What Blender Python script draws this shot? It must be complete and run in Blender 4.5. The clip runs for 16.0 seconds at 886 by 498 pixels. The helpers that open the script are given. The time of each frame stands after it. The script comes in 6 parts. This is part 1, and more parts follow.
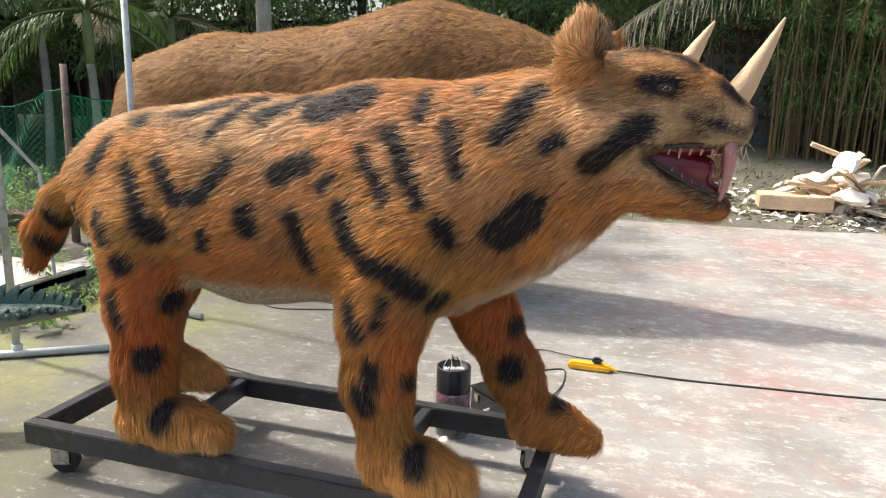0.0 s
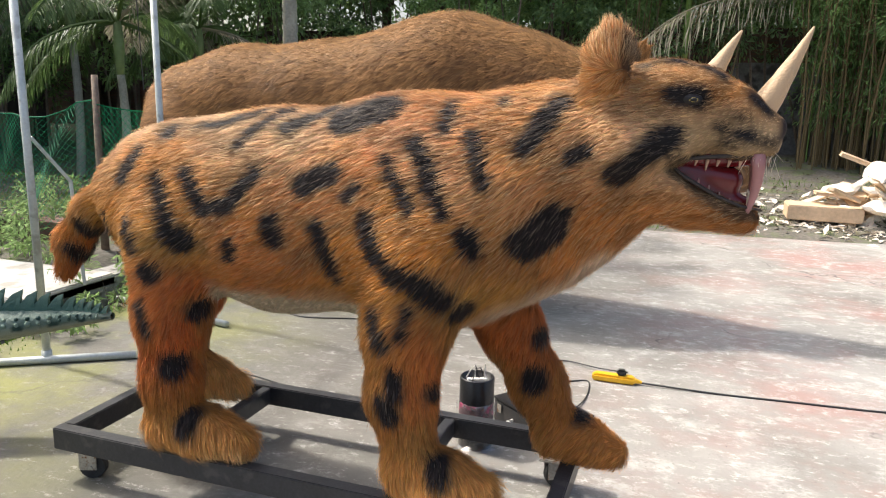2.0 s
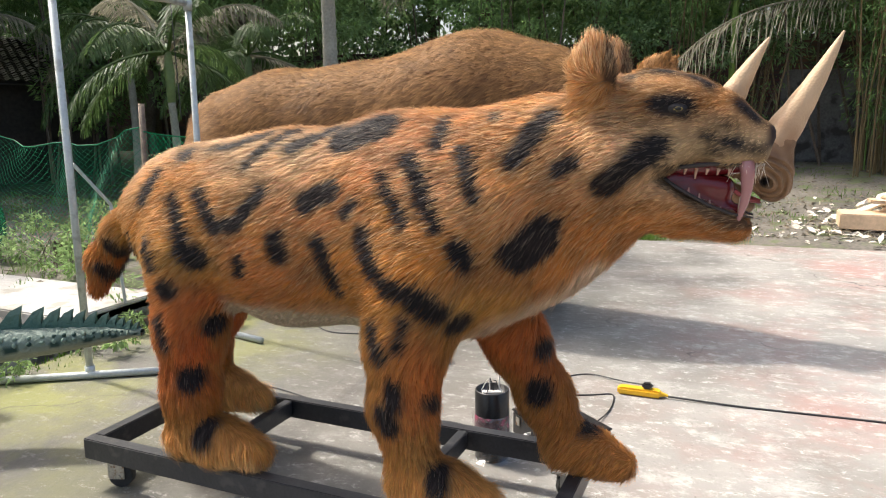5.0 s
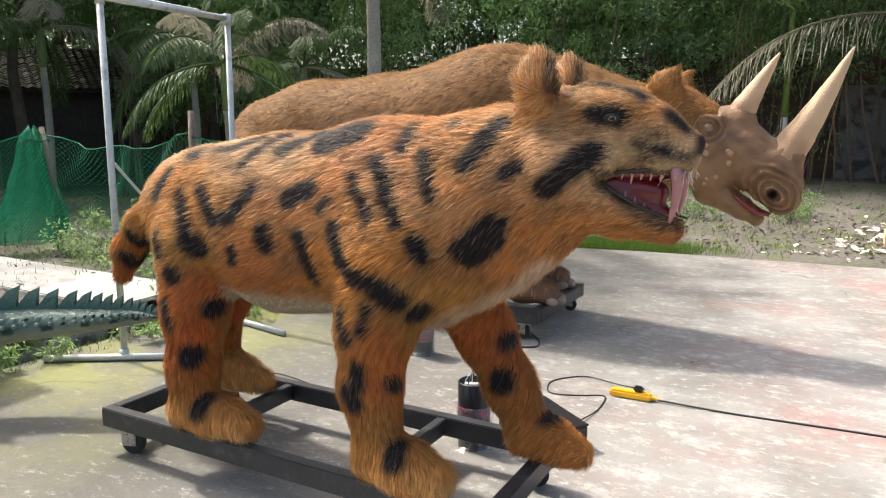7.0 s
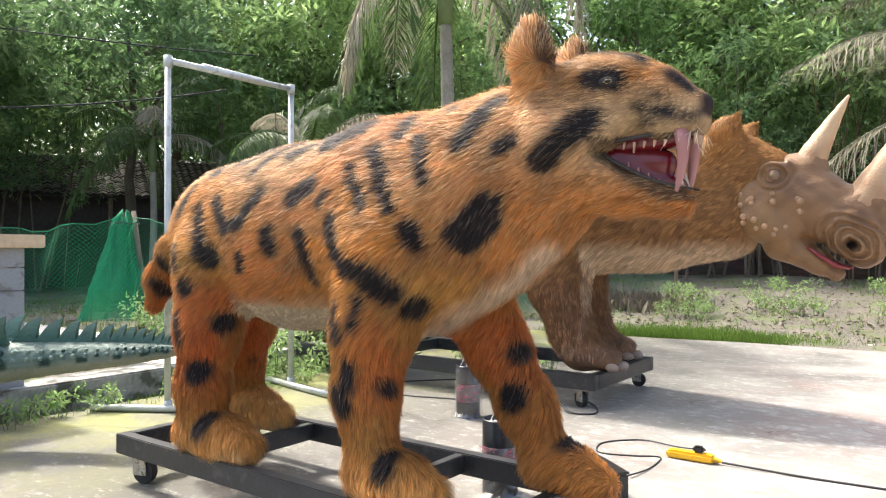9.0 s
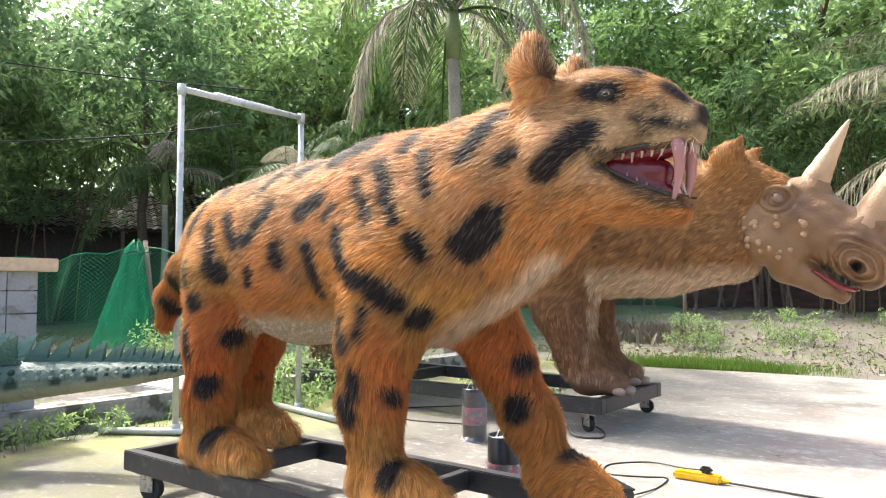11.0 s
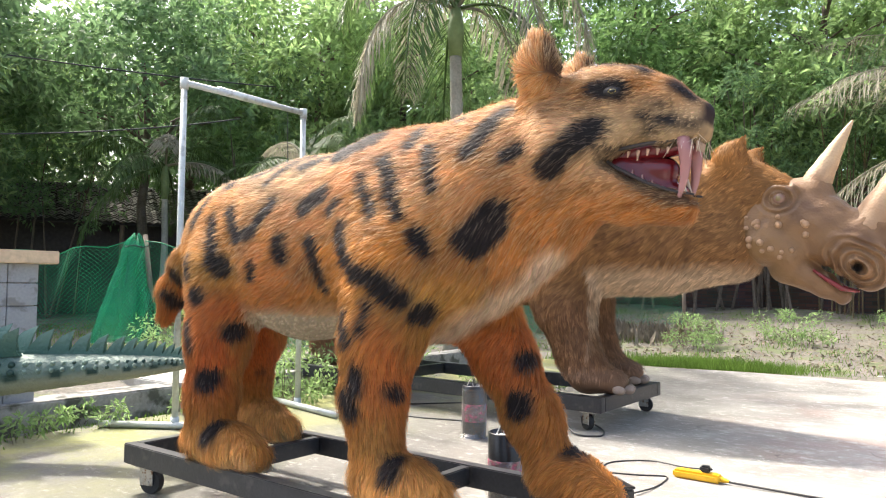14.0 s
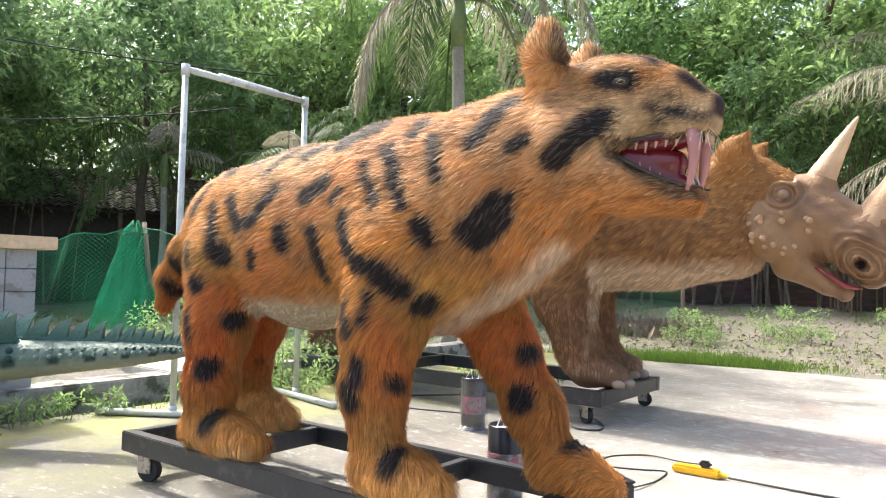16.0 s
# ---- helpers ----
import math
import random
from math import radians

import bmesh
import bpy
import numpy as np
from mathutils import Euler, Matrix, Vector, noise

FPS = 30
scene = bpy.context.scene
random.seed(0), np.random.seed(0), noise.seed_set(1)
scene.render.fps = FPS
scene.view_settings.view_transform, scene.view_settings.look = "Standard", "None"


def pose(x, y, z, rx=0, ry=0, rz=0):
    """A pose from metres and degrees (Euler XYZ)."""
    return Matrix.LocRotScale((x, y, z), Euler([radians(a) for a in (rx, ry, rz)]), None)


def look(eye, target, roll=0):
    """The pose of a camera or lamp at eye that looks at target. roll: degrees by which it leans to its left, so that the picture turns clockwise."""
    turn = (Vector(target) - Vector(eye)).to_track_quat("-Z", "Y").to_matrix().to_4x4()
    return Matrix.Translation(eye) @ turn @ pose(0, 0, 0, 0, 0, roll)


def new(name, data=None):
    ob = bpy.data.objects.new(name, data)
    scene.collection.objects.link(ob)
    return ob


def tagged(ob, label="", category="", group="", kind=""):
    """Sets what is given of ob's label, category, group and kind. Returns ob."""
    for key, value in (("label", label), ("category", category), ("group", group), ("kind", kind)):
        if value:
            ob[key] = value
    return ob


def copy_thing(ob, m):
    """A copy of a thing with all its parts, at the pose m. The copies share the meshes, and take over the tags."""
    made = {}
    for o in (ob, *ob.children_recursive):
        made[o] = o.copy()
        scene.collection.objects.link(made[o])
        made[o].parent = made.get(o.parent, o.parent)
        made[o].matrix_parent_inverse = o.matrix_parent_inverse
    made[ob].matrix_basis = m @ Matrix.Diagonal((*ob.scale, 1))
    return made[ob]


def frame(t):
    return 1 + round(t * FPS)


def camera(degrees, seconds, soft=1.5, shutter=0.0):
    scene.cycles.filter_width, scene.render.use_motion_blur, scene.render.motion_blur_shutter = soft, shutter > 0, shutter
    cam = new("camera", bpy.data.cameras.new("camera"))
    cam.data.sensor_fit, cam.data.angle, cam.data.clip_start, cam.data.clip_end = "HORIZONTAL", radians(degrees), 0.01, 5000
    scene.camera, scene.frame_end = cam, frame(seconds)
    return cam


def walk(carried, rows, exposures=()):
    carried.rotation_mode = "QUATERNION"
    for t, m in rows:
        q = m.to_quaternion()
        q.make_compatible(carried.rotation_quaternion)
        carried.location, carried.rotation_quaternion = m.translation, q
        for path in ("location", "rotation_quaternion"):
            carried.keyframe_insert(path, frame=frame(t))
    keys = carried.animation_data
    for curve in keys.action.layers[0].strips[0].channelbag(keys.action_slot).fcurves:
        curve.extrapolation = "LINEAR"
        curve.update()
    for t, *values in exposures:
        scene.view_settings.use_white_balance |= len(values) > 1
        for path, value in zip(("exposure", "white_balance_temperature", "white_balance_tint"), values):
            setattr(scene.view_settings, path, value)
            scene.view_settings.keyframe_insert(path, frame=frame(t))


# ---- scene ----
cam = camera(62.5, 16.0, 1.1)
PATH = [
    (0, (-0.202, -0.188, 1.514), (-0.77, 1.679, 1.077), 1.4),
    (0.5, (-0.19, -0.188, 1.513), (-0.797, 1.664, 1.064), 0.8),
    (1, (-0.199, -0.189, 1.513), (-0.82, 1.66, 1.073), 0.5),
    (1.5, (-0.207, -0.188, 1.522), (-0.833, 1.663, 1.095), 0.9),
    (2, (-0.206, -0.189, 1.52), (-0.836, 1.663, 1.105), 1.3),
    (2.5, (-0.2, -0.193, 1.518), (-0.845, 1.656, 1.109), 1.3),
    (3, (-0.197, -0.198, 1.52), (-0.845, 1.651, 1.119), 1.4),
    (3.5, (-0.191, -0.191, 1.53), (-0.85, 1.654, 1.127), 0.7),
    (5.8, (0.127, -0.166, 1.513), (-0.69, 1.624, 1.155), -0.4),
    (6, (0.158, -0.203, 1.522), (-0.649, 1.59, 1.161), -0.0),
    (6.5, (0.26, -0.258, 1.528), (-0.56, 1.531, 1.171), 0.2),
    (7, (0.401, -0.229, 1.501), (-0.537, 1.504, 1.164), 0.3),
    (7.5, (0.595, -0.117, 1.48), (-0.624, 1.435, 1.156), 0.2),
    (7.7, (0.658, -0.089, 1.469), (-0.633, 1.4, 1.13), -0.4),
    (8, (0.659, -0.007, 1.427), (-0.644, 1.486, 1.157), -0.2),
    (8.5, (0.621, 0.054, 1.232), (-0.598, 1.635, 1.105), 0.0),
    (9, (0.63, 0.053, 1.046), (-0.555, 1.664, 1.043), 0.1),
    (9.2, (0.643, 0.047, 1.012), (-0.536, 1.663, 1.035), 0.3),
    (11.5, (0.673, 0.021, 0.958), (-0.535, 1.612, 1.058), -0.0),
    (12, (0.672, 0.014, 0.956), (-0.537, 1.604, 1.051), 0.2),
    (12.5, (0.664, 0.016, 0.957), (-0.545, 1.607, 1.053), 0.6),
    (13, (0.657, 0.014, 0.958), (-0.553, 1.603, 1.053), 0.9),
    (13.5, (0.658, 0.018, 0.956), (-0.551, 1.608, 1.049), 0.9),
    (14, (0.658, 0.018, 0.955), (-0.544, 1.614, 1.046), 0.7),
    (14.5, (0.651, 0.021, 0.956), (-0.55, 1.618, 1.041), 0.9),
    (15, (0.646, 0.023, 0.953), (-0.553, 1.622, 1.036), 1.3),
    (15.5, (0.642, 0.021, 0.955), (-0.557, 1.62, 1.029), 1.2),
    (16, (0.63, 0.027, 0.95), (-0.569, 1.627, 1.02), 1.5),
]
walk(cam, [(t, look(eye, target, roll)) for t, eye, target, roll in PATH], [(0.0, 0.95), (3.5, 1.0), (7.0, 1.04), (7.5, 1.20), (8.0, 1.34), (9.0, 1.60), (11.5, 1.74), (16.0, 1.74)])

# ---- world, sun, exposure ----
world = bpy.data.worlds.new("sky")
scene.world = world
world.use_nodes = True
wn = world.node_tree.nodes
sky = wn.new("ShaderNodeTexSky")
sky.sky_type, sky.sun_disc = "NISHITA", False
SUN_ELEV, SUN_FROM = 55.0, 172.0          # degrees; direction the sun stands in, from +x counter-clockwise
sky.sun_elevation, sky.sun_rotation = radians(SUN_ELEV), radians(90 - SUN_FROM)
sky.air_density, sky.dust_density = 1.0, 6.0
wn["Background"].inputs["Strength"].default_value = 0.15
world.node_tree.links.new(sky.outputs[0], wn["Background"].inputs["Color"])
sun = new("sun", bpy.data.lights.new("sun", "SUN"))
sun.data.energy, sun.data.angle, sun.data.color = 2.3, radians(3.0), (1.0, 0.95, 0.87)
sv = Vector((math.cos(radians(SUN_FROM)) * math.cos(radians(SUN_ELEV)), math.sin(radians(SUN_FROM)) * math.cos(radians(SUN_ELEV)), math.sin(radians(SUN_ELEV))))
sun.matrix_world = look(sv * 30, (0, 0, 0))

rng = np.random.default_rng(7)


# ---- materials ----
def mat(name, colour, rough=0.6, metal=0.0, var=0.25, big=2.5, fine=40.0, bump=0.15, second=None, amount=0.5, spec=0.5, island=0.0, through_light=0.0):
    """Principled surface with colour variation at two scales, fine relief, and an optional second colour in patches."""
    m = bpy.data.materials.new(name)
    m.use_nodes = True
    nt = m.node_tree
    n, l = nt.nodes, nt.links
    p = n["Principled BSDF"]
    p.inputs["Roughness"].default_value, p.inputs["Metallic"].default_value = rough, metal
    p.inputs["Specular IOR Level"].default_value = spec
    tc = n.new("ShaderNodeTexCoord")
    n1, n2 = n.new("ShaderNodeTexNoise"), n.new("ShaderNodeTexNoise")
    n1.inputs["Scale"].default_value, n1.inputs["Detail"].default_value = big, 5
    n2.inputs["Scale"].default_value, n2.inputs["Detail"].default_value = fine, 4
    for q in (n1, n2):
        l.new(tc.outputs["Object"], q.inputs["Vector"])
    add = n.new("ShaderNodeMath")
    add.operation = "ADD"
    l.new(n1.outputs["Fac"], add.inputs[0])
    l.new(n2.outputs["Fac"], add.inputs[1])
    value = add.outputs[0]
    if island:
        g = n.new("ShaderNodeNewGeometry")
        mul = n.new("ShaderNodeMath")
        mul.operation = "MULTIPLY_ADD"
        l.new(g.outputs["Random Per Island"], mul.inputs[0])
        mul.inputs[1].default_value = island
        l.new(value, mul.inputs[2])
        value = mul.outputs[0]
    ramp = n.new("ShaderNodeMapRange")
    ramp.inputs["From Min"].default_value, ramp.inputs["From Max"].default_value = 0.65, 1.35 + island
    ramp.inputs["To Min"].default_value, ramp.inputs["To Max"].default_value = 0.0, 1.0
    l.new(value, ramp.inputs["Value"])
    mix = n.new("ShaderNodeMix")
    mix.data_type = "RGBA"
    mix.inputs["A"].default_value = (*[c * (1 - var) for c in colour], 1)
    mix.inputs["B"].default_value = (*[min(1, c * (1 + var)) for c in colour], 1)
    l.new(ramp.outputs[0], mix.inputs["Factor"])
    col = mix.outputs["Result"]
    if second:
        n3 = n.new("ShaderNodeTexNoise")
        n3.inputs["Scale"].default_value, n3.inputs["Detail"].default_value = big * 2.3, 8
        l.new(tc.outputs["Object"], n3.inputs["Vector"])
        r3 = n.new("ShaderNodeMapRange")
        r3.inputs["From Min"].default_value, r3.inputs["From Max"].default_value = 0.62 - 0.3 * amount, 0.72 - 0.3 * amount
        l.new(n3.outputs["Fac"], r3.inputs["Value"])
        mx = n.new("ShaderNodeMix")
        mx.data_type = "RGBA"
        l.new(r3.outputs[0], mx.inputs["Factor"])
        l.new(col, mx.inputs["A"])
        mx.inputs["B"].default_value = (*second, 1)
        col = mx.outputs["Result"]
    l.new(col, p.inputs["Base Color"])
    if bump:
        b = n.new("ShaderNodeBump")
        b.inputs["Strength"].default_value, b.inputs["Distance"].default_value = bump, 0.02
        l.new(n2.outputs["Fac"], b.inputs["Height"])
        l.new(b.outputs[0], p.inputs["Normal"])
    if through_light:
        t = n.new("ShaderNodeBsdfTranslucent")
        l.new(col, t.inputs["Color"])
        ms = n.new("ShaderNodeMixShader")
        ms.inputs[0].default_value = through_light
        l.new(p.outputs[0], ms.inputs[1])
        l.new(t.outputs[0], ms.inputs[2])
        l.new(ms.outputs[0], n["Material Output"].inputs["Surface"])
    return m


def attribute_mat(name, rough=0.55, spec=0.25, through_light=0.0, bump=0.0, fine=60):
    """Surface whose colour is the mesh's own colour layer (dyed fur, painted rubber)."""
    m = bpy.data.materials.new(name)
    m.use_nodes = True
    n, l = m.node_tree.nodes, m.node_tree.links
    p = n["Principled BSDF"]
    p.inputs["Roughness"].default_value, p.inputs["Specular IOR Level"].default_value = rough, spec
    a = n.new("ShaderNodeAttribute")
    a.attribute_name = "dye"
    l.new(a.outputs["Color"], p.inputs["Base Color"])
    if bump:
        tc, q, b = n.new("ShaderNodeTexCoord"), n.new("ShaderNodeTexNoise"), n.new("ShaderNodeBump")
        q.inputs["Scale"].default_value = fine
        l.new(tc.outputs["Object"], q.inputs["Vector"])
        l.new(q.outputs["Fac"], b.inputs["Height"])
        b.inputs["Strength"].default_value, b.inputs["Distance"].default_value = bump, 0.02
        l.new(b.outputs[0], p.inputs["Normal"])
    if through_light:
        t, ms = n.new("ShaderNodeBsdfTranslucent"), n.new("ShaderNodeMixShader")
        l.new(a.outputs["Color"], t.inputs["Color"])
        ms.inputs[0].default_value = through_light
        l.new(p.outputs[0], ms.inputs[1])
        l.new(t.outputs[0], ms.inputs[2])
        l.new(ms.outputs[0], n["Material Output"].inputs["Surface"])
    return m


def concrete_mat():
    """Weathered yard slab: pale scraped concrete, worn red paint, moss, stains and cracks."""
    m = bpy.data.materials.new("yard_concrete")
    m.use_nodes = True
    n, l = m.node_tree.nodes, m.node_tree.links
    p = n["Principled BSDF"]
    p.inputs["Roughness"].default_value, p.inputs["Specular IOR Level"].default_value = 0.75, 0.35
    tc = n.new("ShaderNodeTexCoord")

    def noisy(scale, detail=6, stretch=None, rough=0.6):
        q = n.new("ShaderNodeTexNoise")
        q.inputs["Scale"].default_value, q.inputs["Detail"].default_value, q.inputs["Roughness"].default_value = scale, detail, rough
        if stretch:
            mp = n.new("ShaderNodeMapping")
            mp.inputs["Scale"].default_value = stretch
            l.new(tc.outputs["Object"], mp.inputs["Vector"])
            l.new(mp.outputs[0], q.inputs["Vector"])
        else:
            l.new(tc.outputs["Object"], q.inputs["Vector"])
        return q.outputs["Fac"]

    def step(v, a, b, lo=0.0, hi=1.0):
        r = n.new("ShaderNodeMapRange")
        for k, x in zip(("From Min", "From Max", "To Min", "To Max"), (a, b, lo, hi)):
            r.inputs[k].default_value = x
        l.new(v, r.inputs["Value"])
        return r.outputs[0]

    def times(a, b):
        q = n.new("ShaderNodeMath")
        q.operation = "MULTIPLY"
        l.new(a, q.inputs[0])
        l.new(b, q.inputs[1])
        return q.outputs[0]

    def over(col, colour, fac):
        q = n.new("ShaderNodeMix")
        q.data_type = "RGBA"
        l.new(fac, q.inputs["Factor"])
        if isinstance(col, tuple):
            q.inputs["A"].default_value = (*col, 1)
        else:
            l.new(col, q.inputs["A"])
        q.inputs["B"].default_value = (*colour, 1)
        return q.outputs["Result"]

    sep = n.new("ShaderNodeSeparateXYZ")
    l.new(tc.outputs["Object"], sep.inputs[0])
    col = over((0.25, 0.24, 0.215), (0.35, 0.335, 0.305), step(noisy(1.3), 0.35, 0.65))
    red = times(step(noisy(0.75, 8, None, 0.7), 0.46, 0.60), step(sep.outputs["X"], -1.2, 1.0, 0.12, 0.75))
    col = over(col, (0.36, 0.20, 0.17), red)
    col = over(col, (0.50, 0.485, 0.45), times(step(noisy(3.2, 12, (1.0, 1.5, 1.0), 0.82), 0.51, 0.58), step(noisy(11.0, 8), 0.35, 0.6, 0.1, 0.85)))
    dark = times(step(noisy(0.9, 7), 0.5, 0.68), step(noisy(14.0), 0.3, 0.7, 0.3, 0.75))
    col = over(col, (0.15, 0.14, 0.12), dark)
    # left side darkened: patchy grime, with tree shade put into the colour
    grime_and_shade = times(step(sep.outputs["X"], 0.0, -2.3), step(noisy(1.1, 9, None, 0.7), 0.30, 0.60, 0.55, 0.95))
    col = over(col, (0.100, 0.097, 0.080), grime_and_shade)
    moss = times(step(sep.outputs["X"], -2.2, -3.4), step(noisy(1.8, 6), 0.40, 0.60, 0.0, 0.85))
    col = over(col, (0.24, 0.245, 0.075), moss)
    col = over(col, (0.54, 0.525, 0.485), times(step(noisy(9.0, 12, (1.0, 1.7, 1.0), 0.85), 0.545, 0.60, 0.0, 0.85), step(sep.outputs["X"], -3.0, -0.6, 0.25, 1.0)))
    col = over(col, (0.13, 0.12, 0.105), step(noisy(13.0, 12, (1.0, 1.4, 1.0), 0.85), 0.575, 0.64, 0.0, 0.6))
    vo = n.new("ShaderNodeTexVoronoi")
    vo.feature = "DISTANCE_TO_EDGE"
    vo.inputs["Scale"].default_value = 0.55
    wob = n.new("ShaderNodeVectorMath")
    wob.operation = "ADD"
    nv = n.new("ShaderNodeTexNoise")
    nv.inputs["Scale"].default_value, nv.inputs["Detail"].default_value = 1.6, 6
    l.new(tc.outputs["Object"], nv.inputs["Vector"])
    l.new(nv.outputs["Color"], wob.inputs[0])
    l.new(tc.outputs["Object"], wob.inputs[1])
    l.new(wob.outputs[0], vo.inputs["Vector"])
    crack = times(step(vo.outputs["Distance"], 0.008, 0.001, 0.0, 0.8), step(noisy(0.8), 0.52, 0.62))
    col = over(col, (0.08, 0.075, 0.07), crack)
    col = over(col, (0.10, 0.095, 0.085), step(noisy(55, 2), 0.68, 0.74, 0.0, 0.7))
    l.new(col, p.inputs["Base Color"])
    b = n.new("ShaderNodeBump")
    b.inputs["Strength"].default_value, b.inputs["Distance"].default_value = 0.35, 0.02
    l.new(noisy(30, 8), b.inputs["Height"])
    l.new(b.outputs[0], p.inputs["Normal"])
    return m


def brick_mat():
    """Old running-bond brickwork for the distant wall."""
    m = bpy.data.materials.new("old_brickwork")
    m.use_nodes = True
    n, l = m.node_tree.nodes, m.node_tree.links
    tc, mp, b, q, x = n.new("ShaderNodeTexCoord"), n.new("ShaderNodeMapping"), n.new("ShaderNodeTexBrick"), n.new("ShaderNodeTexNoise"), n.new("ShaderNodeMix")
    mp.inputs["Rotation"].default_value = (radians(90), 0, 0)
    l.new(tc.outputs["Object"], mp.inputs["Vector"])
    l.new(mp.outputs[0], b.inputs["Vector"])
    for k, v in (("Scale", 1.0), ("Mortar Size", 0.008), ("Brick Width", 0.25), ("Row Height", 0.07)):
        b.inputs[k].default_value = v
    b.inputs["Color1"].default_value, b.inputs["Color2"].default_value, b.inputs["Mortar"].default_value = (0.19, 0.10, 0.075, 1), (0.11, 0.065, 0.055, 1), (0.10, 0.09, 0.08, 1)
    q.inputs["Scale"].default_value, q.inputs["Detail"].default_value = 1.2, 6
    l.new(tc.outputs["Object"], q.inputs["Vector"])
    x.data_type, x.blend_type = "RGBA", "MULTIPLY"
    x.inputs["Factor"].default_value = 0.7
    l.new(b.outputs["Color"], x.inputs["A"])
    l.new(q.outputs["Color"], x.inputs["B"])
    l.new(x.outputs["Result"], n["Principled BSDF"].inputs["Base Color"])
    n["Principled BSDF"].inputs["Roughness"].default_value = 0.9
    bp = n.new("ShaderNodeBump")
    bp.inputs["Strength"].default_value = 0.5
    l.new(b.outputs["Fac"], bp.inputs["Height"])
    bp.invert = True
    l.new(bp.outputs[0], n["Principled BSDF"].inputs["Normal"])
    return m


